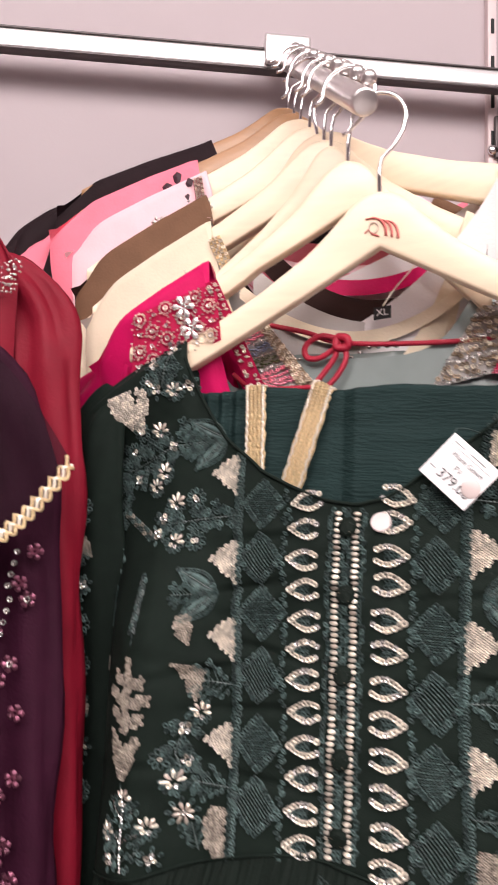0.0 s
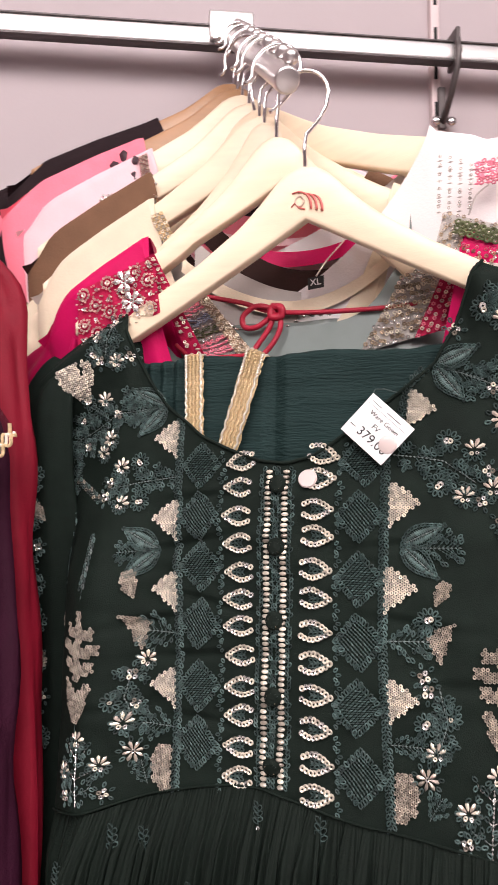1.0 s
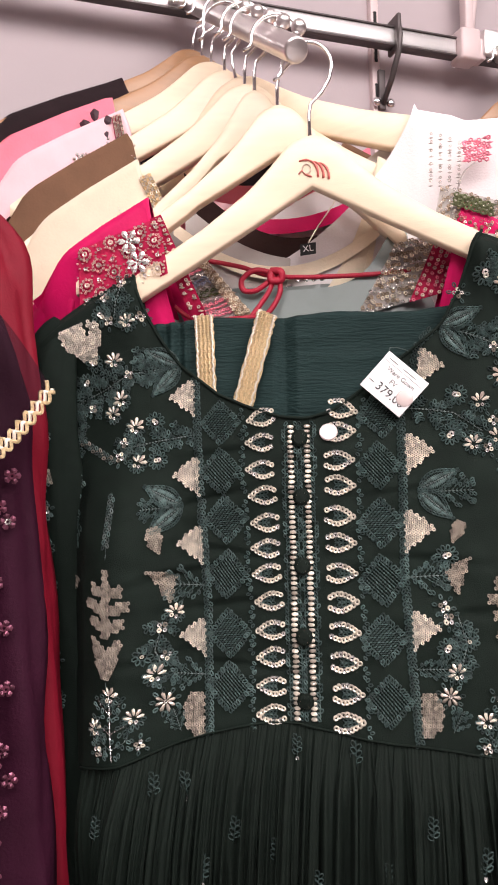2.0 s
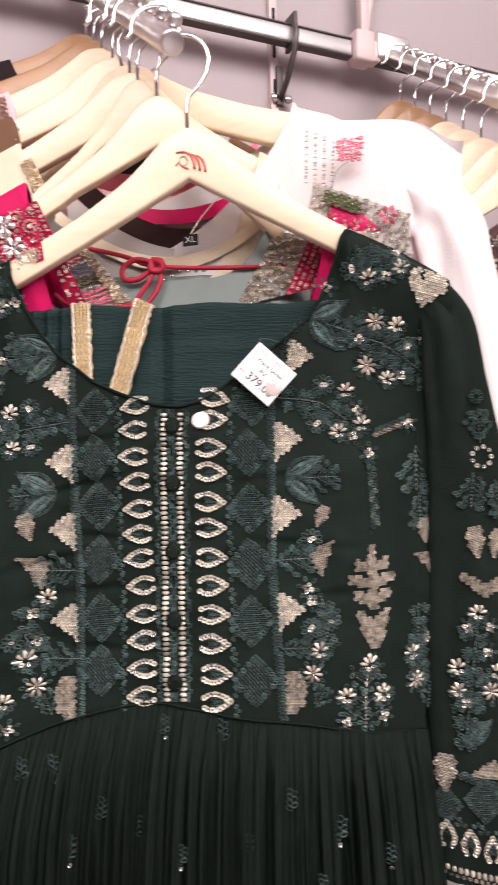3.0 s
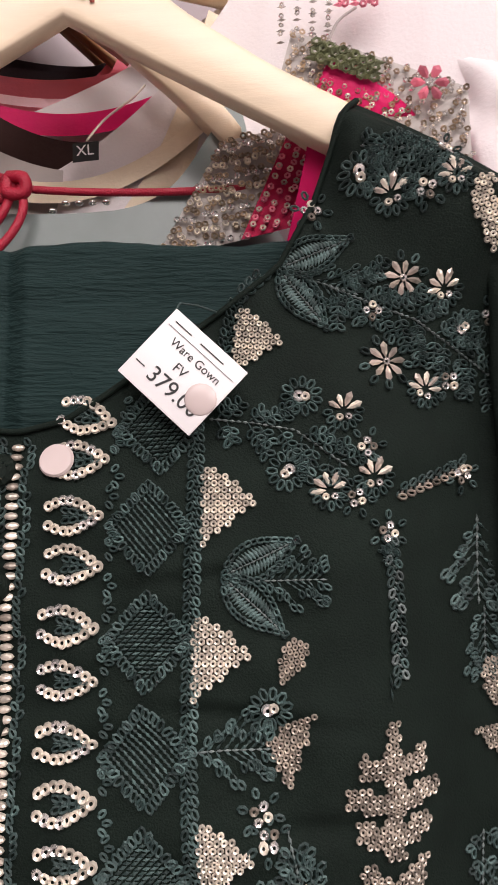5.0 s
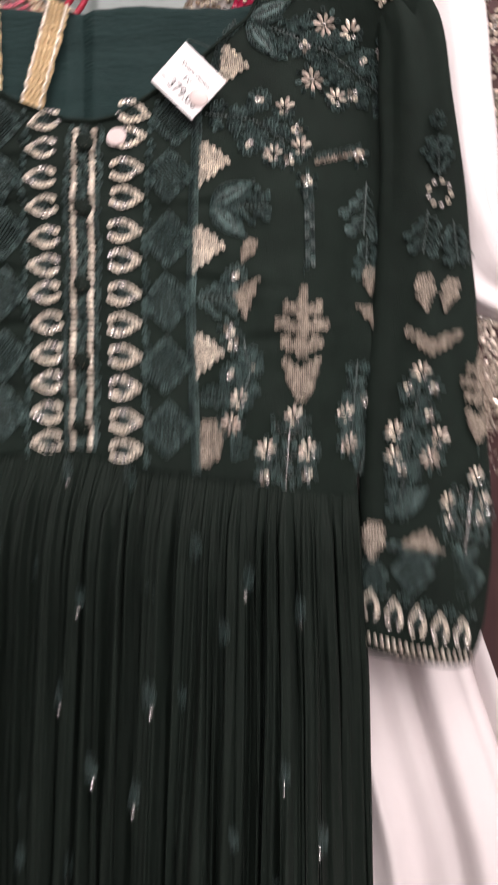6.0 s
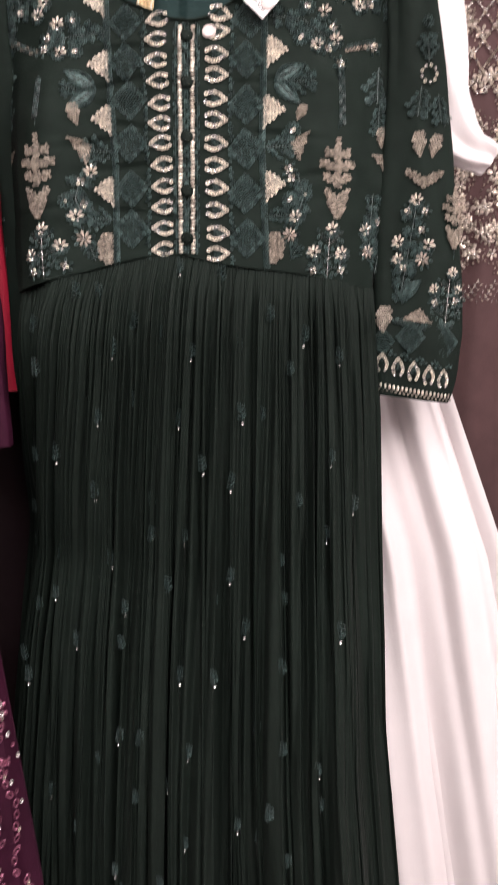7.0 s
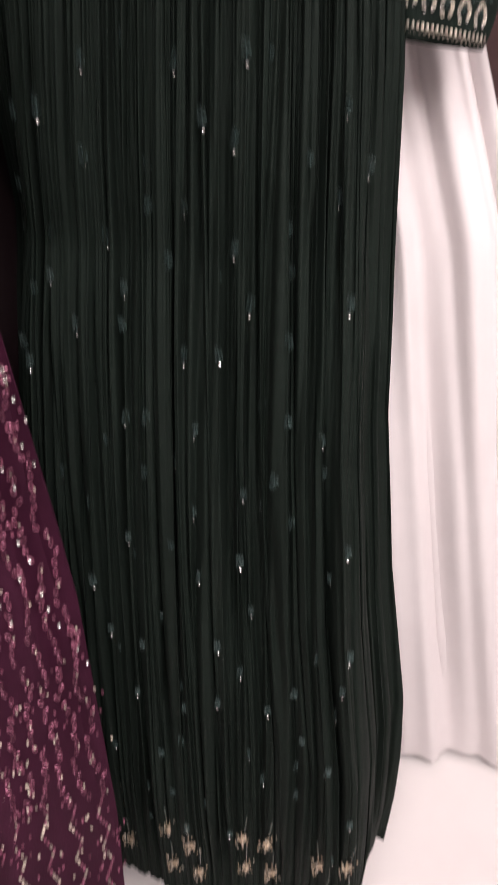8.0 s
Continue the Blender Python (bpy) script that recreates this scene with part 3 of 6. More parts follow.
    def skirt_back(a, b):
        q = 2 * a - 1
        z = 1.32 + (0.10 - 1.32) * b
        hl = lerp_table([(0.0, 0.30), (0.3, 0.29), (0.6, 0.275), (0.9, 0.25), (1.1, 0.222), (1.22, 0.200), (1.33, 0.186)], z)
        hr = lerp_table([(0.05, 0.272), (0.2, 0.282), (0.4, 0.274), (0.6, 0.244), (0.8, 0.226), (0.91, 0.224), (1.17, 0.212), (1.33, 0.198)], z)
        u = q * (hr if q > 0 else hl)
        wrap = smoothstep(0.72, 1.0, abs(q))
        y = gown_front(u, z) + 0.03 + 0.085 * smoothstep(0.0, 0.35, b) + 0.025 * (1 - wrap) + 0.004 * math.sin(q * 40)
        return (u, y, z)
    v, f = grid(skirt_back, 60, 30)
    link("skirt_back", v, f, GREENSK, g)

    # sleeves: the one beside the white kurta hangs free, the other is pressed back
    v, f = sleeve_tube([(c, y, z) for z, c, y, r in SLEEVE], [r for z, c, y, r in SLEEVE], 0.42, 1.0, 0.0016, 40, 90)
    SURFACE["sleeve_part"] = link("sleeve", v, f, GREEN, g)
    v, f = sleeve_tube([(-0.205, 0.002, 1.672), (-0.226, 0.0, 1.63), (-0.232, 0.004, 1.55), (-0.226, 0.006, 1.45), (-0.216, 0.002, 1.33), (-0.209, -0.002, 1.25), (-0.205, -0.006, 1.19)],
                       [0.012, 0.026, 0.030, 0.034, 0.038, 0.040, 0.042], 0.42, 3.0, 0.0022, 40, 70)
    SURFACE["left_sleeve_part"] = link("sleeve", v, f, GREEN, g)
    SURFACE["skirt"] = skirt
    return g


gown = green_gown()
hanger(G_POSE @ pose(0.009, 0.020, 1.824, 0, -1.2, 0), WOOD, logo=True, half=0.212)


# ---- the other clothes on the main arm ----
hanger(MAG_POSE @ pose(0, 0, 0, 0, 0, 0), WOOD, half=0.18)
magenta = garment("magenta_gown", MAG_POSE, MAGENTA, "magenta silk gown with gold embroidered yoke and red neck cord", "gown",
                  seed=1.3, nl=0.115, nk=0.15, nf=0.28, nb=0.28, slen=0.22, sback=0.03, lean=[(-1.3, 0.06), (-0.36, 0.055), (-0.24, 0.03), (-0.12, 0.0)], sh=0.222, side=(-1,), th=0.014, fold=0.003, width=[(-1.3, 0.15), (-0.35, 0.17), (-0.1, 0.2)], width_l=[(-1.3, 0.10), (-0.6, 0.15), (-0.3, 0.195), (-0.1, 0.222)])
hanger(BLUE_POSE, WOOD, half=0.135)
bluegrey = garment("blue_grey_kurta", BLUE_POSE, BLUEGREY, "blue-grey satin kurta with a silver chain neckline", "kurta", sh=0.132, nk=0.1314, nl=0.1314, nf=0.112, nb=0.14, np=6, seed=2.0, sleeves=False, th=0.012,
                   width=[(-1.3, 0.17), (-0.1, 0.17)])
hanger(CREAM_POSE @ pose(0, 0, 0, 0, 0, 0), WOOD)
cream = garment("cream_kurta", CREAM_POSE, CREAM, "cream crepe kurta with gold shoulder trim and grey lining", "kurta", GREYLIN, sh=0.228, nk=0.125, nl=0.105, nf=0.17, nb=0.112, seed=2.6, side=(-1,), th=0.012,
                width=[(-1.3, 0.16), (-0.3, 0.17), (-0.1, 0.2)], width_l=[(-1.3, 0.08), (-0.6, 0.13), (-0.3, 0.21), (-0.1, 0.225)])
hanger(WHITE_POSE @ pose(0, 0, 0, 0, -11, 0), WOOD, half=0.25)
white = garment("white_kurta", WHITE_POSE, WHITE, "white cotton kurta with pink thread flowers", "kurta", sh=0.33, nk=0.175, nl=0.175, nf=0.10, seed=3.3, tilt=0.095, hem=-1.915, side=(), th=0.02, fold=0.012, nfold=31, nu=200,
                width=[(-1.9, 0.68), (-0.97, 0.47), (-0.74, 0.38), (-0.5, 0.30), (-0.3, 0.31), (-0.1, 0.33)], width_l=[(-1.9, 0.1), (-0.1, 0.1)], lean=[(-1.9, -0.06), (-0.1, 0.0)])
v, f = sleeve_tube([(0.284, -0.022, -0.150), (0.306, -0.036, -0.178), (0.318, -0.045, -0.22), (0.338, -0.05, -0.345), (0.360, -0.05, -0.44), (0.412, -0.045, -0.478)], [0.02, 0.030, 0.031, 0.030, 0.028, 0.012], 0.5, 2.0, 0.004, 32, 60)
link("sleeve", v, f, WHITE, white)
hanger(BROWN_POSE @ pose(0, 0, 0, 0, 1, 0), WOOD)
brown = garment("brown_kurta", BROWN_POSE, BROWN, "brown crepe kurta with a dark brown collar", "kurta", DKBROWN, sh=0.235, nk=0.12, nl=0.10, nf=0.17, nb=0.13, seed=4.1, side=(-1,), th=0.012, width=[(-1.3, 0.16), (-0.3, 0.17), (-0.1, 0.2)], width_l=[(-1.3, 0.08), (-0.6, 0.13), (-0.3, 0.21), (-0.1, 0.23)])
hanger(PALE_POSE @ pose(0, 0, 0, 0, 1, 0), WOOD)
palepink = garment("pale_pink_kurta", PALE_POSE, PALEPINK, "pale pink silk kurta with silver sequin shoulders", "kurta", sh=0.235, nk=0.12, nl=0.095, nf=0.15, nb=0.12, seed=4.8, side=(-1,), th=0.012, width=[(-1.3, 0.16), (-0.3, 0.17), (-0.1, 0.2)], width_l=[(-1.3, 0.08), (-0.6, 0.13), (-0.3, 0.21), (-0.1, 0.23)])
hanger(PINK_POSE @ pose(0, 0, 0, 0, 1, 0), WOOD2)
pink = garment("coral_pink_kurta", PINK_POSE, PINK, "coral pink georgette kurta with dark wine flowers", "kurta", sh=0.250, nk=0.12, nl=0.105, nf=0.15, nb=0.09, seed=5.5, side=(-1,), th=0.012, width=[(-1.3, 0.16), (-0.3, 0.17), (-0.1, 0.2)], width_l=[(-1.3, 0.08), (-0.6, 0.13), (-0.3, 0.21), (-0.1, 0.24)])
hanger(BLACK_POSE @ pose(0, 0, 0, 0, 1, 0), WOOD2)
# drawn out downwards and to the left: black cloth stands for the gap's shade
black = garment("black_kurta", BLACK_POSE, BLACKC, "black pinstriped kurta on a tan hanger", "kurta", sh=0.245, nk=0.14, nl=0.09, nf=0.06, seed=6.2, side=(-1,), th=0.012, hem=-1.75, width=[(-1.3, 0.16), (-0.3, 0.17), (-0.1, 0.2)], width_l=[(-1.8, 0.36), (-0.5, 0.28), (-0.1, 0.26)])

# ---- clothes on the arms to either side ----
for k in range(9):
    hanger(hang_matrix(ARM_RIGHT, 0.10 + 0.1 * k, -20 + 2 * (k % 3), 1, 0.05 * (k == 0)), WOOD if k < 6 else WOOD2)
lattice = garment("lattice_gown", LATTICE_POSE, MAUVE, "mauve brown gown with silver lattice embroidery", "gown", sh=0.17, nk=0.06, nl=0.045, nf=0.06, seed=7.0, sleeves=False, hem=-1.72, nv=90,
                  width=[(-1.8, 0.30), (-1.0, 0.24), (-0.55, 0.19), (-0.3, 0.17), (-0.1, 0.17)], lean=[(-1.8, -0.10), (-0.5, -0.02), (-0.1, 0.0)], fold=0.004)
hanger(PURPLE_POSE, WOOD)
PURPLE_WIDTH = [(-1.8, 0.295), (-1.5, 0.305), (-1.2, 0.295), (-0.9, 0.262), (-0.5, 0.22), (-0.1, 0.21)]
purple = garment("aubergine_gown", PURPLE_POSE, PURPLE, "aubergine georgette gown with sequin vines and scalloped gold cuffs", "gown", seed=8.0, hem=-1.78, slen=0.56, sback=0.06, srad=[0.012, 0.03, 0.034, 0.034, 0.036], fold=0.01, nv=90, nu=110,
                 width=PURPLE_WIDTH, lean=[(-1.8, -0.28), (-1.1, -0.12), (-0.1, 0.0)])
hanger(MAROON_POSE, WOOD, half=0.19)
maroon = garment("maroon_gown", MAROON_POSE, MAROON, "maroon georgette gown with silver beaded shoulders", "gown", seed=9.0, hem=-1.7, slen=0.58, srad=[0.012, 0.03, 0.036, 0.038, 0.042], width=[(-1.7, 0.12), (-1.0, 0.15), (-0.7, 0.20), (-0.45, 0.23), (-0.1, 0.2)], fold=0.012, nfold=15)
# ---- embroidery on the green gown ----


class Stitch:
    """Collects small raised pieces of one motif; x across, z up, y negative towards the viewer."""

    def __init__(self, seed=0):
        self.v, self.f, self.i, self.mats = [], [], [], []
        self.rng = random.Random(seed)

    def slot(self, mat):
        if mat not in self.mats:
            self.mats.append(mat)
        return self.mats.index(mat)

    def disc(self, x, z, r, mat, h=0.0008, n=7, lift=0.0004):
        """A ring sequin: a small cup with a hole, tipped slightly by chance."""
        o, k = len(self.v), self.slot(mat)
        tx, tz = self.rng.uniform(-0.3, 0.3), self.rng.uniform(-0.15, 0.4)
        a0 = self.rng.uniform(0, 6.28)
        for rad, up in ((r, 0.0), (r * 0.72, h), (r * 0.30, h * 0.3)):
            for j in range(n):
                a = a0 + 2 * math.pi * j / n
                dx, dz = rad * math.cos(a), rad * math.sin(a)
                self.v.append((x + dx, -(lift + up + tx * dx - tz * dz), z + dz))
        for lv in (0, n):
            for j in range(n):
                q = (j + 1) % n
                self.f.append((o + lv + j, o + lv + q, o + lv + n + q, o + lv + n + j))
                self.i.append(k)

    def bead(self, x, z, rx, rz, mat, h=0.0020):
        """A smooth oblong bead."""
        o, k, n = len(self.v), self.slot(mat), 8
        for f, up in ((1.0, 0.0), (0.86, 0.55 * h), (0.5, 0.9 * h)):
            for j in range(n):
                a = 2 * math.pi * j / n
                self.v.append((x + rx * f * math.cos(a), -up, z + rz * f * math.sin(a)))
        self.v.append((x, -h, z))
        for lv in (0, n):
            for j in range(n):
                q = (j + 1) % n
                self.f.append((o + lv + j, o + lv + q, o + lv + n + q, o + lv + n + j))
                self.i.append(k)
        for j in range(n):
            self.f.append((o + 2 * n + j, o + 2 * n + (j + 1) % n, o + 3 * n))
            self.i.append(k)

    def thread(self, x0, z0, x1, z1, w, mat, h=0.0009):
        """One raised stitch."""
        o, k = len(self.v), self.slot(mat)
        dx, dz = x1 - x0, z1 - z0
        ln = math.hypot(dx, dz) or 1e-6
        nx, nz = -dz / ln * w, dx / ln * w
        mx, mz = (x0 + x1) / 2, (z0 + z1) / 2
        hh = h * self.rng.uniform(0.7, 1.3)
        self.v += [(x0, 0.0003, z0), (mx + nx, 0.0, mz + nz), (x1, 0.0003, z1), (mx - nx, 0.0, mz - nz), (mx, -hh, mz)]
        for a, b in ((0, 1), (1, 2), (2, 3), (3, 0)):
            self.f.append((o + a, o + b, o + 4))
            self.i.append(k)

    def line(self, pts, w, mat, step=0.004):
        for (x0, z0), (x1, z1) in zip(pts, pts[1:]):
            n = max(1, int(math.hypot(x1 - x0, z1 - z0) / step))
            for j in range(n):
                a, b = j / n, (j + 1.15) / n
                e = self.rng.uniform(-0.0004, 0.0004)
                self.thread(x0 + (x1 - x0) * a + e, z0 + (z1 - z0) * a, x0 + (x1 - x0) * b - e, z0 + (z1 - z0) * b, w, mat)

    def loop(self, x, z, r, ang, mat, w=0.00062):
        """One chain stitch: a small oval loop of raised thread."""
        o, k, n = len(self.v), self.slot(mat), 7
        c, s = math.cos(ang), math.sin(ang)
        hh = 0.0009 * self.rng.uniform(0.7, 1.4)
        for e, up in ((w, 0.0), (0.0, hh), (-w, 0.0)):
            for j in range(n):
                a = 2 * math.pi * j / n
                px, pz = 0.5 * r + (0.5 * r + e) * math.cos(a), (0.30 * r + e) * math.sin(a)
                self.v.append((x + px * c - pz * s, -up, z + px * s + pz * c))
        for lv in (0, n):
            for j in range(n):
                q = (j + 1) % n
                self.f.append((o + lv + j, o + lv + q, o + lv + n + q, o + lv + n + j))
                self.i.append(k)

    def petal(self, x, z, r, ang, mat, wide=1.0):
        """A bead petal, long and domed."""
        o, k = len(self.v), self.slot(mat)
        c, s = math.cos(ang), math.sin(ang)
        for t, w in ((0.18, 0.0), (0.45, 0.13), (0.8, 0.17), (1.0, 0.0), (0.8, -0.17), (0.45, -0.13)):
            px, pz = r * t, r * w * wide
            self.v.append((x + px * c - pz * s, -0.0003, z + px * s + pz * c))
        self.v.append((x + 0.65 * r * c, -0.0018, z + 0.65 * r * s))
        for j in range(6):
            self.f.append((o + j, o + (j + 1) % 6, o + 6))
            self.i.append(k)

    def patch(self, inside, box, pitch, mat, r=0.0015):
        """Rows of square-set sequins wherever inside(x, z) holds."""
        x0, z0, x1, z1 = box
        nz = int((z1 - z0) / pitch)
        nx = int((x1 - x0) / pitch)
        for j in range(nz + 1):
            for i in range(nx + 1):
                x, z = x0 + i * pitch + (pitch / 2 if j % 2 else 0), z0 + j * pitch * 0.92
                if inside(x, z):
                    self.disc(x + self.rng.uniform(-1, 1) * 0.0002, z, r, mat, 0.0007, 7)

    def mesh(self, name):
        me = bpy.data.meshes.new(name)
        me.from_pydata(self.v, [], self.f)
        for m in self.mats:
            me.materials.append(m)
        me.polygons.foreach_set("material_index", self.i)
        me.update()
        return me


def ring_motif(seed):
    """A pointed almond of overlapping ring sequins, open at its inner end, with a stitched heart and buds beside its tip."""
    s = Stitch(seed)
    L, H = 0.0104, 0.0064
    for sg in (-1, 1):
        for k in range(7):
            t = k / 7.0
            w = abs(-0.55 + 1.55 * t)
            x = -L + 2 * L * t
            z = sg * H * (1 - w ** 1.6)
            s.disc(x + s.rng.uniform(-0.0003, 0.0003), z, 0.0024, GOLD if s.rng.random() < 0.8 else SILVER, 0.0011, 9)
        for k in range(4):
            t = 0.1 + 0.25 * k
            s.loop(-0.6 * L + 1.2 * L * t, sg * 0.42 * H * (1 - t * t), 0.0040, -sg * 0.35, TEAL if k % 2 else TEALDK)
        for k in range(3):
            s.loop(L + 0.0030 + 0.0014 * (k == 1), sg * (0.0075 + 0.0022 * (k - 1)), 0.0034, sg * (k - 1) * 0.8, TEALDK if k % 2 else TEAL)
    s.disc(L, 0, 0.0024, GOLD, 0.0011, 9)
    s.line([(-0.005, 0), (0.005, 0)], 0.0006, TEAL, 0.003)
    return s.mesh("ring_motif")


def diamond_motif(seed):
    """A lozenge of chain stitches in slanting rows, ragged along its edges."""
    s = Stitch(seed)
    W, H = 0.0150, 0.0165
    n = 5
    lean = 0.25 if seed % 2 else 2.2
    for i in range(-n, n + 1):
        for j in range(-n, n + 1):
            x, z = W * (i - j) / (2 * n), H * (i + j) / (2 * n)
            rim = max(abs(i), abs(j)) == n
            if rim:
                s.loop(x * 0.96, z * 0.96, 0.0042, math.atan2(z, x) + s.rng.uniform(-0.4, 0.4), TEAL if s.rng.random() < 0.6 else TEALDK)
            else:
                a = lean + s.rng.uniform(-0.15, 0.15)
                d = 0.0019
                m = TEAL if (i + j) % 2 else TEALDK
                s.thread(x - d * math.cos(a), z - d * math.sin(a), x + d * math.cos(a), z + d * math.sin(a), 0.0007, m, 0.0010)
                s.thread(x + d * math.sin(a) * 0.5, z - d * math.cos(a) * 0.5, x - d * math.sin(a) * 0.5, z + d * math.cos(a) * 0.5, 0.0005, TEALDK, 0.0007)
    return s.mesh("diamond_motif")


def triangle_patch(seed, w=0.0215, h=0.0345, mat=None):
    s = Stitch(seed)
    s.patch(lambda x, z: x >= 0 and abs(z) / (h / 2) + x / w < 1.02, (0, -h / 2, w, h / 2), 0.0029, mat or GOLD, 0.00155)
    return s.mesh("sequin_triangle")


def half_oval_patch(seed):
    s = Stitch(seed)
    s.patch(lambda x, z: x >= 0 and (x / 0.0165) ** 2 + (z / 0.0195) ** 2 < 1, (0, -0.0195, 0.0165, 0.0195), 0.0029, ROSE, 0.00155)
    return s.mesh("sequin_half_oval")


def leaf_patch(seed):
    s = Stitch(seed)
    s.patch(lambda x, z: abs(x) < 0.0052 * math.cos(min(1.5, abs(z) / 0.0115 * 1.5)) + 0.0012, (-0.0066, -0.0115, 0.0066, 0.0115), 0.0029, ROSE, 0.00155)
    return s.mesh("sequin_leaf")


def wing_patch(seed):
    """A ragged wing: a slanted wedge of sequin rows."""
    s = Stitch(seed)
    s.patch(lambda x, z: x < 0.0125 and z < 0.010 - 0.12 * (x + 0.0125) and z > 0.010 - 1.09 * (x + 0.0125), (-0.0125, -0.0135, 0.0125, 0.010), 0.0029, ROSE, 0.00155)
    return s.mesh("sequin_wing")


def shoulder_patch(seed):
    """A checked shoulder piece that tapers to a point, with one slit."""
    s = Stitch(seed)
    s.patch(lambda x, z: abs(x) < 0.0165 and z < 0.016 - 0.35 * abs(x + 0.004) and z > -0.021 + 1.15 * abs(x) and not (abs(x - 0.006) < 0.0018 and z > 0.002), (-0.0165, -0.021, 0.0165, 0.016), 0.0029, GOLD, 0.00155)
    return s.mesh("sequin_patch")


def plume_motif(seed):
    """A tall plume of sequin rows: a column with three pairs of side strips over a pointed cup."""
    s = Stitch(seed)

    def inside(x, z):
        u = abs(x)
        if u < 0.0046 - 0.09 * max(0, z - 0.018) and -0.014 < z < 0.046:
            return True
        for cz, ln in ((-0.006, 0.0155), (0.007, 0.0200), (0.020, 0.0140)):
            if 0.0046 < u < ln and abs(z - cz - 0.22 * u) < 0.0044:
                return True
        return -0.048 < z < -0.014 - 0.0085 * (1 - min(1, u / 0.012)) and u < 0.0150 * math.sqrt(max(0, (z + 0.048) / 0.032))
    s.patch(inside, (-0.021, -0.048, 0.021, 0.047), 0.0029, ROSE, 0.00155)
    s.line([(0, 0.046), (0, 0.056)], 0.0006, TEALDK)
    s.line([(0, -0.048), (0, -0.060)], 0.0006, TEAL)
    return s.mesh("sequin_plume")


def hat_patch(seed):
    """A broad pointed wedge with upturned ends."""
    s = Stitch(seed)
    s.patch(lambda x, z: abs(x) < 0.0235 and z > -0.014 + 0.75 * abs(x) and z < 0.004 + 0.36 * max(0, abs(x) - 0.006) - 0.0035 * (abs(x) < 0.004), (-0.0235, -0.014, 0.0235, 0.014), 0.0029, ROSE, 0.00155)
    return s.mesh("sequin_hat")


def gable_patch(seed):
    s = Stitch(seed)
    s.patch(lambda x, z: -0.008 < z < 0.009 - 0.018 * (abs(x) / 0.020) ** 1.3, (-0.020, -0.008, 0.020, 0.010), 0.0029, ROSE, 0.00155)
    return s.mesh("sequin_gable")


def flower_motif(seed, r=0.0085):
    """Eight long bead petals round one sequin, in a rim of loops."""
    s = Stitch(seed)
    for k in range(8):
        s.petal(0, 0, r * s.rng.uniform(0.9, 1.05), k * math.pi / 4 + 0.2, PEARL if k % 3 else ROSE)
    s.disc(0, 0, 0.0019, SILVER, 0.0014)
    for k in range(9):
        a = k * 0.698 + 0.5
        s.loop(0.92 * r * math.cos(a), 0.92 * r * math.sin(a), 0.0040, a, TEALDK if k % 2 else TEAL)
    return s.mesh("bead_flower")


def blossom_motif(seed):
    """Half a flower: a fan of bead petals over two sequins."""
    s = Stitch(seed)
    for k in range(4 + seed % 2):
        s.petal(0, 0, 0.0088 * s.rng.uniform(0.85, 1.05), 0.35 + 0.72 * k, PEARL if k % 2 else GOLD)
    for k in range(2):
        s.disc(0.004 * (k - 0.5), -0.0028, 0.0018, SILVER if k else GOLD, 0.001, 8)
    for k in range(7):
        a = 3.2 + k * 0.5
        s.loop(0.0050 * math.cos(a), 0.0050 * math.sin(a), 0.0040, a, TEAL if k % 2 else TEALDK)
    return s.mesh("fan_blossom")


def rosette_motif(seed):
    """One large sequin inside a scalloped ring of loops."""
    s = Stitch(seed)
    s.disc(-0.0010, 0, 0.0027, SILVER, 0.0010, 10)
    s.disc(0.0016, 0.0004, 0.0022, GOLD, 0.0009, 8)
    for k in range(11):
        a = k * 0.571
        s.loop(0.0044 * math.cos(a), 0.0040 * math.sin(a), 0.0046, a, TEAL if k % 3 else TEALDK)
    return s.mesh("sequin_rosette")


def trio_motif(seed):
    """A knot of four small ring sequins with a few loops."""
    s = Stitch(seed)
    for k in range(4):
        a = k * 1.571 + 0.4 * seed
        s.disc(0.0028 * math.cos(a), 0.0028 * math.sin(a), 0.0020, (SILVER, GOLD, SILVER, ROSE)[k], 0.0011, 8)
    for k in range(6):
        a = k * 1.047
        s.loop(0.0054 * math.cos(a), 0.0054 * math.sin(a), 0.0036, a, TEALDK if k % 2 else TEAL)
    return s.mesh("sequin_knot")


def curl_motif(seed):
    """Dark stitched curls, some with one small bead."""
    s = Stitch(seed)
    for k in range(9):
        a = k * 0.7
        s.loop(0.0030 * math.cos(a), 0.0030 * math.sin(a), 0.0050, a + 0.5, TEAL if k % 3 else TEALDK)
    if seed % 3 == 0:
        s.disc(0, 0, 0.0017, GOLD)
    return s.mesh("stitched_curl")


def leaf_motif(seed, ln=0.034, wd=0.0072):
    """A satin leaf with a chain-stitched rim and a paler vein."""
    s = Stitch(seed)
    for sg in (-1, 1):
        for k in range(13):
            t = k / 12.5
            s.loop(ln * t, sg * wd * math.sin(math.pi * t ** 0.8), 0.0034, sg * 0.6 * math.cos(math.pi * t), TEAL if k % 2 else TEALDK)
        for k in range(20):
            t = 0.05 + k / 22
            h = wd * 0.78 * math.sin(math.pi * t ** 0.8)
            s.thread(ln * t, sg * h, ln * (t + 0.05), 0.0, 0.0010, TEAL, 0.0006)
    s.line([(0, 0), (ln, 0)], 0.0006, TEALPALE, 0.003)
    return s.mesh("stitched_leaf")


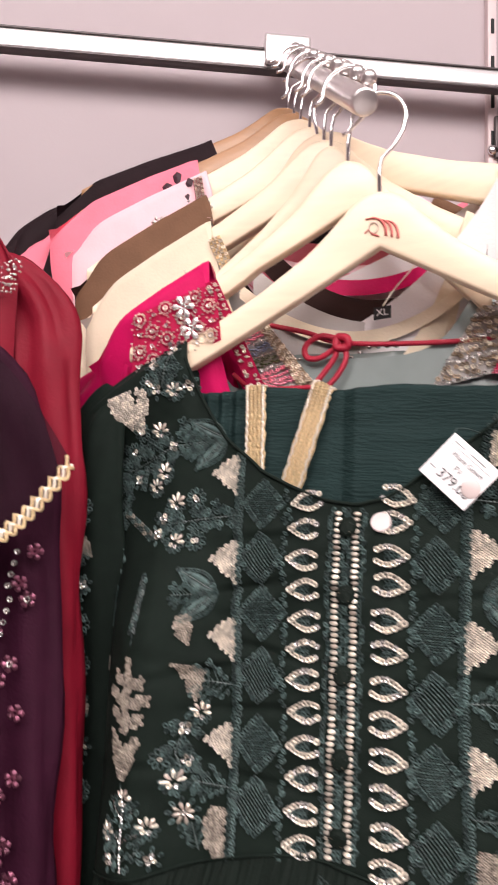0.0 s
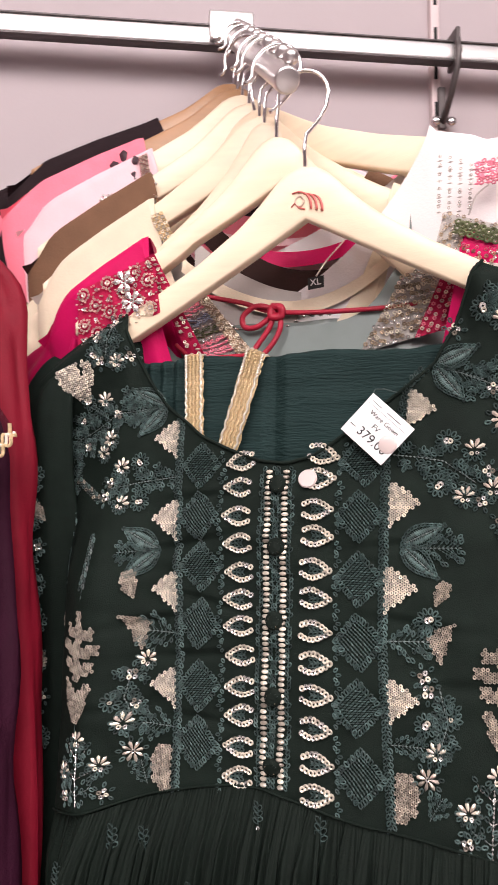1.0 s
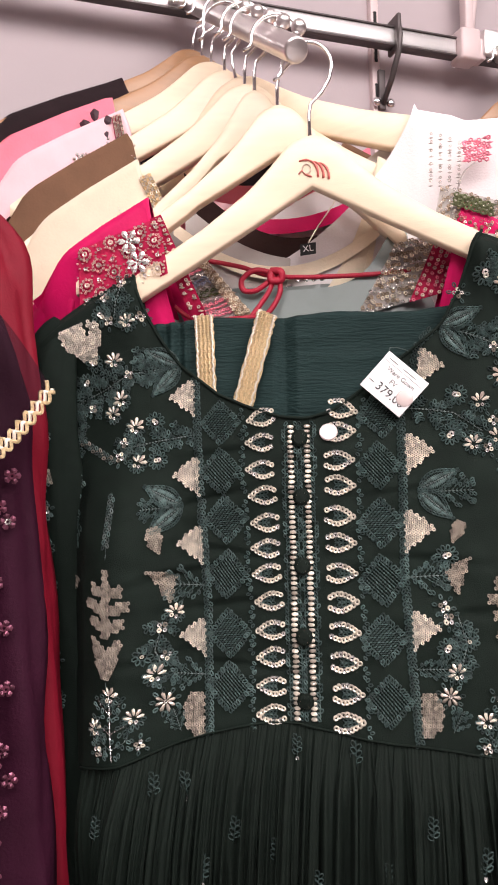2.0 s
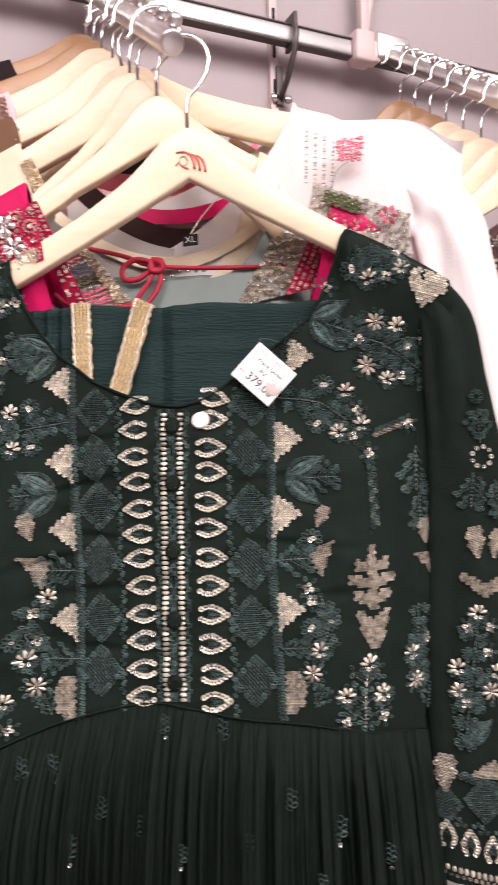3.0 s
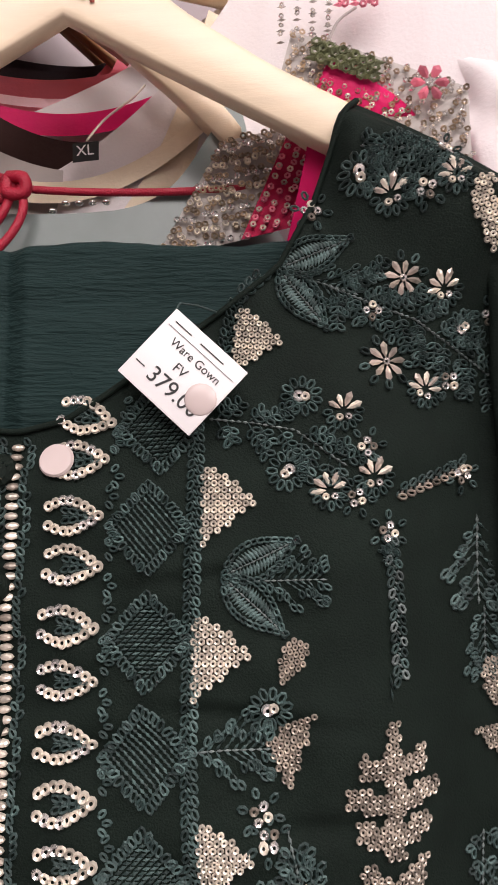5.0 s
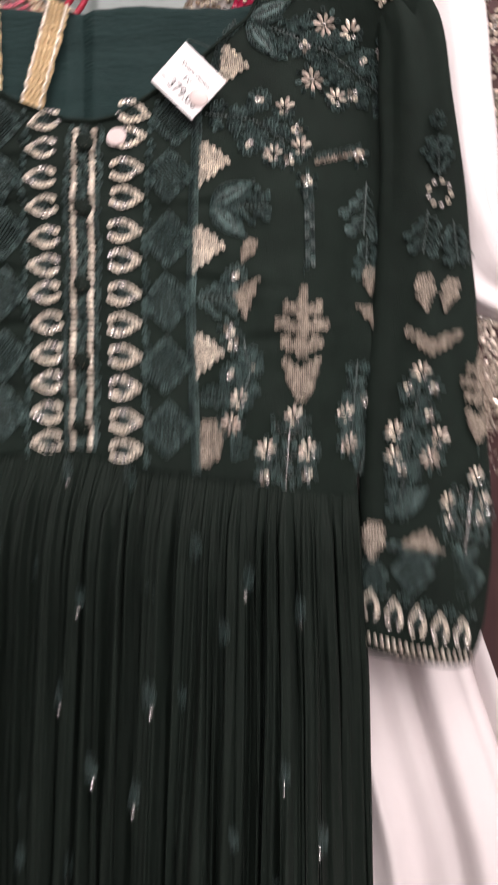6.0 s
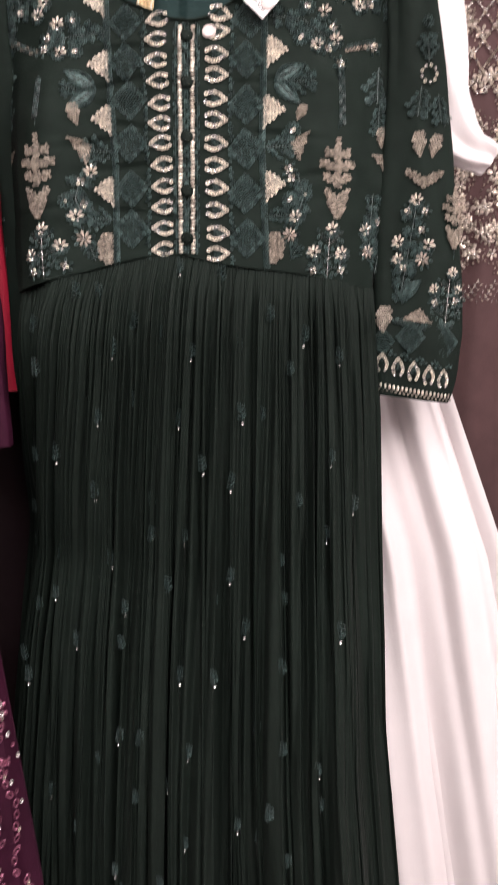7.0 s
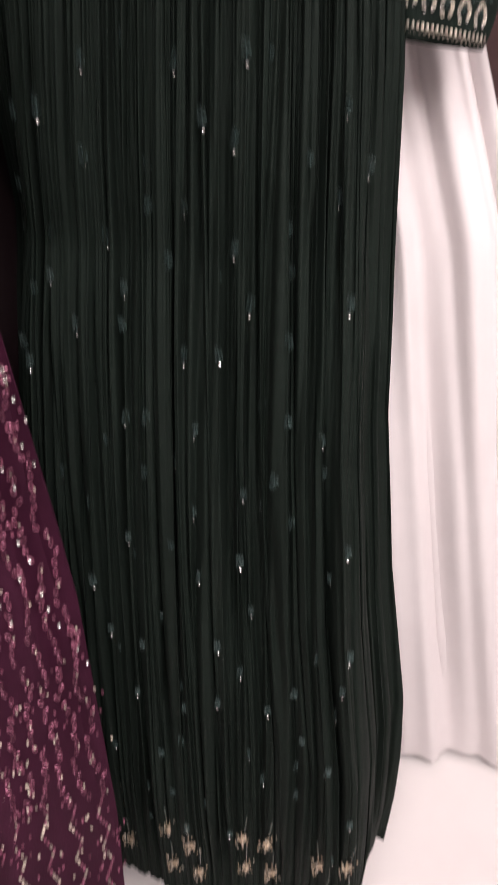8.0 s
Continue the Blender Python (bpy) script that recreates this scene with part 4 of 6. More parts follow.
def sprig_motif(seed, ln=0.030):
    """A short frond of loops either side of a stem."""
    s = Stitch(seed)
    s.line([(0, 0), (ln, 0)], 0.0006, TEALPALE, 0.003)
    for k in range(8):
        t = 0.08 + 0.11 * k
        for sg in (-1, 1):
            l2 = 0.0125 * (0.35 + math.sin(math.pi * min(1, t + 0.1))) * s.rng.uniform(0.6, 1.0)
            a = sg * s.rng.uniform(0.5, 0.95)
            ex, ez = ln * t + l2 * math.cos(a), l2 * math.sin(a)
            s.line([(ln * t, 0), (ex, ez)], 0.0006, TEAL if k % 2 else TEALDK, 0.0028)
            s.loop(ex, ez, 0.0036, a, TEAL)
            s.loop(ln * t + 0.5 * (ex - ln * t), 0.5 * ez, 0.0034, a + sg * 0.7, TEALDK if k % 2 else TEAL)
    return s.mesh("stitched_sprig")


def tree_motif(seed, ln=0.058):
    """An upright beaded stem with arching side stems and loops."""
    s = Stitch(seed)
    s.line([(0, -0.004), (0, ln)], 0.0009, SILVER, 0.0030)
    for z, w in ((0.006, 0.017), (0.020, 0.019), (0.036, 0.012)):
        for sg in (-1, 1):
            pts = [(0, z), (sg * w * 0.35, z + 0.004), (sg * w * 0.75, z + 0.007), (sg * w, z + 0.012)]
            s.line(pts, 0.0006, SILVER if z > 0.01 else TEALPALE, 0.0026)
            for j in range(9):
                t = j / 8
                s.loop(sg * w * (0.2 + 0.95 * t), z + 0.011 * t + (0.0045 if j % 2 else -0.0045), 0.0044, s.rng.uniform(0, 6.3), TEALDK if j % 2 else TEAL)
    return s.mesh("stitched_tree")


def button_motif(seed):
    """A covered button: a dark dome wound with thread and a few beads."""
    s = Stitch(seed)
    o = len(s.v)
    k = s.slot(GREENSK)
    n = 12
    for rad, up in ((0.0070, 0.0), (0.0066, 0.0032), (0.0045, 0.0054)):
        for j in range(n):
            a = 2 * math.pi * j / n
            s.v.append((rad * math.cos(a), -up, rad * math.sin(a)))
    s.v.append((0, -0.0060, 0))
    for lv in range(2):
        for j in range(n):
            q = (j + 1) % n
            s.f.append((o + lv * n + j, o + lv * n + q, o + lv * n + n + q, o + lv * n + n + j))
            s.i.append(k)
    for j in range(n):
        s.f.append((o + 2 * n + j, o + 2 * n + (j + 1) % n, o + 3 * n))
        s.i.append(k)
    for j in range(14):
        a = j * 0.449
        r0, r1 = 0.0018 + 0.001 * (j % 2), 0.0064
        s.thread(r0 * math.cos(a), r0 * math.sin(a), r1 * math.cos(a), r1 * math.sin(a), 0.0008, TEALDK if j % 3 else BRONZE, 0.0062)
    return s.mesh("covered_button")


MESHES = {}


def motif(kind, variant=0):
    key = (kind, variant)
    if key not in MESHES:
        MESHES[key] = kind(variant + 1)
    return MESHES[key]


def surface_pose(fn, u, z, ang=0.0, scale=1.0, mirror=False, off=0.0018):
    e = 0.006
    p = Vector((u, fn(u, z) - off, z))
    du = Vector((2 * e, fn(u + e, z) - fn(u - e, z), 0)).normalized()
    dz = Vector((0, fn(u, z + e) - fn(u, z - e), 2 * e))
    dz = (dz - dz.dot(du) * du).normalized()
    ny = dz.cross(du)
    m = Matrix((du, ny, dz)).transposed().to_4x4()
    m = Matrix.Translation(p) @ m @ Matrix.Rotation(-radians(ang), 4, "Y") @ Matrix.Diagonal((-scale if mirror else scale, 1, scale, 1))
    return m


# the bodice's depth on a fine grid, so that stitched pieces follow its creases
U_AXIS, Z_AXIS = np.linspace(-0.245, 0.245, 200), np.linspace(1.28, 1.76, 200)
DEPTH = np.array([[gown_bodice_y(u, z) for u in U_AXIS] for z in Z_AXIS])


def bodice_depth(us, zs):
    i = np.clip((us - U_AXIS[0]) / (U_AXIS[1] - U_AXIS[0]), 0, 198.999)
    j = np.clip((zs - Z_AXIS[0]) / (Z_AXIS[1] - Z_AXIS[0]), 0, 198.999)
    i0, j0 = i.astype(int), j.astype(int)
    fu, fz = i - i0, j - j0
    return (DEPTH[j0, i0] * (1 - fu) * (1 - fz) + DEPTH[j0, i0 + 1] * fu * (1 - fz) + DEPTH[j0 + 1, i0] * (1 - fu) * fz + DEPTH[j0 + 1, i0 + 1] * fu * fz)


def carrier(fn):
    return SURFACE["bodice_part" if fn is gown_bodice_y else "sleeve_part" if fn is sleeve_y else "left_sleeve_part"]


def drape(fn, me, u=0.0, z=0.0, ang=0.0, scale=1.0, mirror=False, off=0.0009):
    """Moves a flat piece of stitching on to the cloth, so that every stitch follows it."""
    co = np.empty(len(me.vertices) * 3)
    me.vertices.foreach_get("co", co)
    co = co.reshape(-1, 3)
    x, zz = co[:, 0] * (-scale if mirror else scale), co[:, 2] * scale
    c, s = math.cos(radians(ang)), math.sin(radians(ang))
    px, pz = u + x * c - zz * s, z + x * s + zz * c
    depth = bodice_depth(px, pz) if fn is gown_bodice_y else np.array([fn(a, b) for a, b in zip(px, pz)])
    co[:, 0], co[:, 1], co[:, 2] = px, depth + co[:, 1] - off, pz
    me.vertices.foreach_set("co", co.ravel())
    if mirror:
        me.flip_normals()
    me.update()
    return me


def stitch_on(fn, kind, u, z, ang=0.0, scale=1.0, variant=0, mirror=False):
    me = drape(fn, motif(kind, variant).copy(), u, z, ang, scale, mirror)
    ob = new(motif(kind, 0).name.split(".")[0], me)
    ob.parent = carrier(fn)
    return ob if kind is button_motif else tagged(ob, kind="stuff")


def stitched(fn, s, name):
    ob = new(name, drape(fn, s.mesh(name)))
    ob.parent = carrier(fn)
    return tagged(ob, kind="stuff")


BOD = gown_bodice_y


def seam_line(fn, pts, mats, seed=1, gap=0.0022, name="stitched_line"):
    """A seam covered with a run of small crossed stitches."""
    s = Stitch(seed)
    for (u0, z0), (u1, z1) in zip(pts, pts[1:]):
        ln = math.hypot(u1 - u0, z1 - z0)
        a = math.atan2(z1 - z0, u1 - u0)
        n = max(1, int(ln / gap))
        for k in range(n):
            t = k / n
            u, z = u0 + (u1 - u0) * t, z0 + (z1 - z0) * t
            e = 0.0011 if k % 2 else -0.0011
            s.loop(u - e * math.sin(a), z + e * math.cos(a), 0.0038, a + (0.5 if k % 2 else -0.5), mats[k % len(mats)])
            s.thread(u - 0.0016 * math.cos(a + 0.7), z - 0.0016 * math.sin(a + 0.7), u + 0.0016 * math.cos(a + 0.7), z + 0.0016 * math.sin(a + 0.7), 0.0006, mats[(k + 1) % len(mats)])
    return stitched(fn, s, name)


def spray(fn, pts, reach, seed):
    """A branching spray: a pale stem through pts with fronds of loops out to reach on both sides."""
    s = Stitch(seed)
    r = s.rng
    s.line(pts, 0.0007, TEALPALE, 0.0026)
    for (u0, z0), (u1, z1) in zip(pts, pts[1:]):
        ln = math.hypot(u1 - u0, z1 - z0)
        a = math.atan2(z1 - z0, u1 - u0)
        n = max(2, int(ln / 0.0062))
        for k in range(n):
            t = (k + r.uniform(0.1, 0.9)) / n
            for sg in (-1, 1):
                b = a + sg * r.uniform(0.5, 1.25)
                l2 = reach * r.uniform(0.45, 1.0)
                x, z = u0 + (u1 - u0) * t, z0 + (z1 - z0) * t
                ex, ez = x + l2 * math.cos(b), z + l2 * math.sin(b)
                s.line([(x, z), (ex, ez)], 0.0005, TEALDK, 0.003)
                m = max(2, int(l2 / 0.0034))
                for j in range(m):
                    q = (j + 1) / m
                    for sd in (-1, 1):
                        s.loop(x + (ex - x) * q, z + (ez - z) * q, 0.0040, b + sd * 0.95, TEAL if (j + k) % 2 else TEALDK)
    return stitched(fn, s, "stitched_spray")


# centre of the bodice: two columns of almonds, then diamonds
RINGS_R = [(0.0294, 1.5890), (0.0271, 1.5710), (0.0256, 1.5481), (0.0258, 1.5282), (0.0248, 1.5042), (0.0250, 1.4832), (0.0252, 1.4595), (0.0256, 1.4374), (0.0262, 1.4144), (0.0262, 1.3915), (0.0275, 1.3677), (0.0275, 1.3462)]
RINGS_L = [(-0.0379, 1.5840), (-0.0389, 1.5640), (-0.0385, 1.5423), (-0.0365, 1.5217), (-0.0352, 1.4998), (-0.0350, 1.4796), (-0.0345, 1.4600), (-0.0332, 1.4382), (-0.0325, 1.4160), (-0.0327, 1.3948), (-0.0328, 1.3728), (-0.0334, 1.3510)]
for k, (u, z) in enumerate(RINGS_R):
    stitch_on(BOD, ring_motif, u, z, -14 if k == 0 else random.uniform(-7, 3), 1.0, k % 4)
for k, (u, z) in enumerate(RINGS_L):
    stitch_on(BOD, ring_motif, u, z, 12 if k == 0 else random.uniform(-4, 6), 0.95, k % 4, True)
for k, (u, z) in enumerate(((0.0597, 1.5845), (0.0562, 1.5433), (0.0566, 1.4983), (0.0564, 1.4539), (0.0562, 1.4086), (0.0585, 1.3622))):
    stitch_on(BOD, diamond_motif, u, z, random.uniform(-5, 5), random.uniform(0.95, 1.03), k % 2)
for k, (u, z) in enumerate(((-0.0713, 1.5813), (-0.0709, 1.5416), (-0.0668, 1.5027), (-0.0665, 1.4595), (-0.0652, 1.4134), (-0.0658, 1.3718))):
    stitch_on(BOD, diamond_motif, u, z, random.uniform(-5, 5), random.uniform(0.93, 1.02), k % 2)


def placket():
    """Two columns of oblong beads with stitched edging down the middle."""
    s = Stitch(7)
    for u in (-0.0130, 0.0002):
        z = 1.576
        while z > 1.347:
            s.bead(u + s.rng.uniform(-0.0004, 0.0004), z, 0.0029, 0.00165, GOLD if s.rng.random() < 0.75 else ROSE)
            z -= 0.0040
        for du in (-0.0050, 0.0048):
            z = 1.577
            while z > 1.345:
                s.loop(u + du, z, 0.0036, s.rng.choice((0.6, -0.6)) + 1.57, TEAL if s.rng.random() < 0.5 else TEALDK)
                z -= 0.0032
    stitched(BOD, s, "beaded_placket")


placket()
for u, z in ((-0.0058, 1.5668), (-0.0052, 1.5200), (-0.0059, 1.4657), (-0.0058, 1.4110), (-0.0060, 1.3620)):
    stitch_on(BOD, button_motif, u, z)

seam_line(BOD, [(0.0740, 1.602), (0.0753, 1.575), (0.0733, 1.456), (0.0768, 1.386), (0.0801, 1.3300)], [TEALDK, TEAL], 2)
seam_line(BOD, [(-0.0934, 1.6204), (-0.0874, 1.5212), (-0.0824, 1.4395), (-0.0821, 1.3350)], [TEALDK, TEAL], 3)
seam_line(BOD, [(0.0800, 1.596), (0.0925, 1.641), (0.104, 1.652)], [TEALDK], 4)
seam_line(BOD, [(0.1551, 1.5406), (0.1571, 1.5265), (0.1592, 1.4800)], [TEALDK, TEALPALE, TEAL], 5)
seam_line(BOD, [(-0.1610, 1.5250), (-0.1630, 1.4830)], [TEALDK, TEAL, TEALPALE], 6)
seam_line(BOD, [(0.1600, 1.5560), (0.1955, 1.5682)], [ROSE, TEALDK, PEARL, TEAL], 7)
seam_line(BOD, [(-0.1622, 1.5504), (-0.2036, 1.5705)], [TEALDK, TEAL, ROSE], 8)

# sequin patches: kind, place, turn, size, mirrored
PATCHES = [(triangle_patch, 0.0915, 1.6240, -6, 0.95, 0), (triangle_patch, 0.0785, 1.5540, 0, 1.02, 0), (triangle_patch, 0.0755, 1.4938, 0, 1.05, 0), (triangle_patch, 0.0783, 1.4178, 2, 0.98, 0), (half_oval_patch, 0.0828, 1.3534, 0, 0.95, 0),
           (triangle_patch, -0.0945, 1.6052, 3, 0.98, 1), (triangle_patch, -0.0895, 1.5400, 2, 1.0, 1), (triangle_patch, -0.0868, 1.4850, 2, 0.97, 1), (triangle_patch, -0.0850, 1.4124, 0, 0.95, 1), (half_oval_patch, -0.0868, 1.3516, 0, 0.98, 1),
           (plume_motif, 0.1545, 1.4290, 0, 0.97, 0), (plume_motif, -0.1620, 1.4280, 0, 1.0, 1)]
PATCHES2 = [(leaf_patch, 0.1150, 1.4920, -22, 0.85, 0), (leaf_patch, -0.1240, 1.4898, 18, 1.05, 0), (wing_patch, 0.1175, 1.4598, 24, 0.95, 1), (wing_patch, -0.1215, 1.4540, -8, 1.0, 0),
            (leaf_patch, 0.2050, 1.4744, 6, 1.0, 0), (wing_patch, 0.2035, 1.4457, 0, 0.9, 0), (wing_patch, -0.2030, 1.4457, 0, 0.9, 1),
            (shoulder_patch, 0.2085, 1.6795, -15, 1.0, 1), (shoulder_patch, -0.1900, 1.6560, 20, 1.15, 0)]
for k, (kind, u, z, a, sc, mir) in enumerate(PATCHES + PATCHES2):
    stitch_on(BOD, kind, u, z, a, sc, k % 2, bool(mir))

# leaves in pairs, each pair growing from one point
for u, z, turns in ((0.1105, 1.6541, (22, -52)), (0.0867, 1.5232, (26, -42)), (-0.1064, 1.6314, (155, 228)), (-0.1030, 1.5150, (152, 220))):
    for j, a in enumerate(turns):
        stitch_on(BOD, leaf_motif, u, z, a, 0.98, j)
# fronds
for k, (u, z, a, sc) in enumerate(((0.118, 1.651, -18, 0.95), (0.100, 1.5215, 2, 0.95), (-0.114, 1.629, 192, 0.85), (-0.112, 1.514, 184, 0.8), (0.0745, 1.4558, 3, 1.05), (-0.084, 1.4509, 178, 1.05), (0.079, 1.386, 2, 0.8), (-0.084, 1.3815, 178, 0.9),
                                  (0.200, 1.545, -92, 1.3), (0.2015, 1.505, -90, 1.0), (-0.2124, 1.560, -90, 1.3), (-0.2124, 1.520, -90, 1.3), (0.157, 1.524, 100, 0.4), (0.105, 1.340, 60, 0.6), (-0.105, 1.338, 110, 0.6), (0.2010, 1.3250, 80, 0.9))):
    stitch_on(BOD, sprig_motif, u, z, a, sc, k % 3)

# branching sprays over the yoke and shoulders
spray(BOD, [(0.132, 1.646), (0.152, 1.638), (0.171, 1.632), (0.190, 1.620), (0.207, 1.608)], 0.021, 21)
spray(BOD, [(0.080, 1.588), (0.100, 1.586), (0.117, 1.583), (0.138, 1.568)], 0.015, 22)
spray(BOD, [(0.162, 1.712), (0.163, 1.704), (0.160, 1.690)], 0.019, 23)
spray(BOD, [(0.145, 1.704), (0.170, 1.703), (0.190, 1.695)], 0.010, 24)
spray(BOD, [(-0.118, 1.629), (-0.150, 1.625), (-0.175, 1.613), (-0.200, 1.604)], 0.021, 25)
spray(BOD, [(-0.092, 1.572), (-0.121, 1.568), (-0.154, 1.562)], 0.014, 26)
spray(BOD, [(-0.152, 1.704), (-0.158, 1.688), (-0.160, 1.674)], 0.017, 27)
spray(BOD, [(-0.200, 1.604), (-0.208, 1.580), (-0.213, 1.555)], 0.013, 28)
spray(BOD, [(0.197, 1.412), (0.195, 1.385), (0.194, 1.352)], 0.011, 29)
spray(BOD, [(0.112, 1.428), (0.118, 1.405), (0.112, 1.385)], 0.011, 30)
spray(BOD, [(-0.118, 1.424), (-0.124, 1.402), (-0.116, 1.380)], 0.012, 31)

# flowers: kind, place
BLOOMS_R = [(flower_motif, 0.165, 1.6498), (flower_motif, 0.1572, 1.6131), (trio_motif, 0.1514, 1.6353), (rosette_motif, 0.1942, 1.6295), (trio_motif, 0.187, 1.6051), (blossom_motif, 0.1754, 1.6015), (blossom_motif, 0.184, 1.6462), (trio_motif, 0.207, 1.635),
            (rosette_motif, 0.1197, 1.5975), (rosette_motif, 0.1134, 1.5659), (blossom_motif, 0.1375, 1.5914), (blossom_motif, 0.1309, 1.5581), (trio_motif, 0.1472, 1.576), (blossom_motif, 0.1497, 1.5635), (trio_motif, 0.142, 1.5547),
            (rosette_motif, 0.1452, 1.6928), (blossom_motif, 0.1585, 1.6843), (trio_motif, 0.1736, 1.686), (blossom_motif, 0.1863, 1.6923), (trio_motif, 0.1834, 1.7060), (trio_motif, 0.1250, 1.680), (trio_motif, 0.1926, 1.5633)]
LOW_R = [(blossom_motif, 0.1495, 1.3719), (blossom_motif, 0.1305, 1.3476), (blossom_motif, 0.1612, 1.3465), (trio_motif, 0.1296, 1.3287), (trio_motif, 0.1603, 1.3297), (trio_motif, 0.102, 1.4337), (trio_motif, 0.105, 1.4244), (rosette_motif, 0.1036, 1.4024),
         (blossom_motif, 0.1103, 1.3839), (flower_motif, 0.104, 1.3667), (curl_motif, 0.1198, 1.4077), (rosette_motif, 0.1057, 1.4723), (blossom_motif, 0.1888, 1.372), (flower_motif, 0.1923, 1.3501), (trio_motif, 0.2040, 1.3826), (trio_motif, 0.1551, 1.5406)]
BLOOMS_L = [(blossom_motif, -0.1634, 1.6368), (rosette_motif, -0.1827, 1.6366), (trio_motif, -0.1503, 1.6249), (rosette_motif, -0.1931, 1.6202), (blossom_motif, -0.1581, 1.6033), (trio_motif, -0.1876, 1.5974), (blossom_motif, -0.1664, 1.5915), (curl_motif, -0.205, 1.6058),
            (rosette_motif, -0.1267, 1.5838), (rosette_motif, -0.1234, 1.5521), (blossom_motif, -0.1441, 1.5796), (blossom_motif, -0.1405, 1.5501), (trio_motif, -0.1575, 1.5551), (trio_motif, -0.1543, 1.5669),
            (trio_motif, -0.1552, 1.7031), (trio_motif, -0.1679, 1.6908), (rosette_motif, -0.1716, 1.6756), (trio_motif, -0.1648, 1.6707), (blossom_motif, -0.1493, 1.6693), (trio_motif, -0.1380, 1.6739)]
LOW_L = [(blossom_motif, -0.1590, 1.3690), (blossom_motif, -0.1390, 1.3530), (blossom_motif, -0.1720, 1.3420), (trio_motif, -0.1350, 1.3330), (trio_motif, -0.1690, 1.3260), (blossom_motif, -0.109, 1.4298), (trio_motif, -0.1184, 1.4195), (trio_motif, -0.1162, 1.3971),
         (blossom_motif, -0.1233, 1.3837), (flower_motif, -0.1165, 1.3615), (curl_motif, -0.1327, 1.3991)]
for k, (kind, u, z) in enumerate(BLOOMS_R + LOW_R + BLOOMS_L + LOW_L):
    stitch_on(BOD, kind, u, z, random.uniform(-25, 25) if kind is blossom_motif else random.uniform(0, 360), random.uniform(0.92, 1.05), k % 3)
stitch_on(BOD, tree_motif, 0.1450, 1.3230, -3, 0.92, 0)
stitch_on(BOD, tree_motif, -0.1570, 1.3240, 3, 0.86, 1)


def sleeve_y(u, z):
    """Front of the free sleeve."""
    t = SLEEVE[::-1]
    c = float(np.interp(z, [r[0] for r in t], [r[1] for r in t]))
    y = float(np.interp(z, [r[0] for r in t], [r[2] for r in t]))
    r = float(np.interp(z, [r[0] for r in t], [r[3] for r in t]))
    q = min(0.97, abs(u - c) / r)
    return y - 0.42 * r * math.sqrt(1 - q * q) - 0.0008


# the free sleeve: kind, place, turn, size
SLEEVE_WORK = [(curl_motif, 0.2510, 1.5667, 0, 1.0), (curl_motif, 0.2480, 1.5850, 0, 0.8), (sprig_motif, 0.2440, 1.5220, -95, 1.0), (sprig_motif, 0.2630, 1.5150, -80, 1.0), (sprig_motif, 0.2510, 1.5450, 95, 0.9),
               (leaf_patch, 0.2440, 1.4658, 10, 1.25), (leaf_patch, 0.2625, 1.4640, -10, 1.15), (hat_patch, 0.2510, 1.4290, -3, 0.92), (blossom_motif, 0.2436, 1.4043, 0, 1.0)]
SLEEVE_WORK2 = [(blossom_motif, 0.2255, 1.3597, 20, 1.0), (blossom_motif, 0.2571, 1.3565, -20, 1.05), (flower_motif, 0.2515, 1.3417, 0, 1.0), (blossom_motif, 0.2250, 1.3412, 0, 0.9), (trio_motif, 0.2310, 1.3325, 0, 0.95), (trio_motif, 0.2345, 1.3930, 0, 0.9),
                (trio_motif, 0.2530, 1.3930, 0, 0.9), (trio_motif, 0.2500, 1.3730, 0, 0.9), (leaf_motif, 0.2280, 1.3000, 40, 0.85), (plume_motif, 0.2885, 1.3900, 0, 0.78), (tree_motif, 0.2800, 1.2720, -5, 0.95), (blossom_motif, 0.2880, 1.3270, 0, 0.9)]
SLEEVE_WORK3 = [(blossom_motif, 0.2660, 1.3090, 10, 0.8), (blossom_motif, 0.2940, 1.3080, -10, 0.8), (trio_motif, 0.2670, 1.2950, 0, 0.9), (trio_motif, 0.2910, 1.2960, 0, 0.9), (leaf_patch, 0.2120, 1.2790, 0, 1.4), (gable_patch, 0.2490, 1.2800, -6, 0.95),
                (diamond_motif, 0.2411, 1.2570, 0, 0.88), (diamond_motif, 0.2810, 1.2510, 0, 0.85), (diamond_motif, 0.2110, 1.2520, 0, 0.7)]
for k, (kind, u, z, a, sc) in enumerate(SLEEVE_WORK + SLEEVE_WORK2 + SLEEVE_WORK3):
    stitch_on(sleeve_y, kind, u, z, a, sc, k % 3)
for k in range(9):
    s = Stitch(80 + k)
    s.disc(0, 0, 0.0021, SILVER if k % 2 else GOLD, 0.0011, 8)
    ob = new("ring_sequin", drape(sleeve_y, s.mesh("ring_sequin"), 0.2516 + 0.0085 * math.cos(k * 0.698), 1.5343 + 0.0085 * math.sin(k * 0.698)))
    ob.parent = SURFACE["sleeve_part"]
spray(sleeve_y, [(0.2436, 1.402), (0.240, 1.375), (0.234, 1.335), (0.2285, 1.300)], 0.013, 33)
seam_line(sleeve_y, [(0.222, 1.276), (0.250, 1.268), (0.290, 1.270)], [TEALDK, TEAL], 9)
for k in range(5):
    stitch_on(sleeve_y, ring_motif, 0.2110 + 0.0172 * k, 1.2290 - 0.0045 * k, 90, 0.86, k % 3)


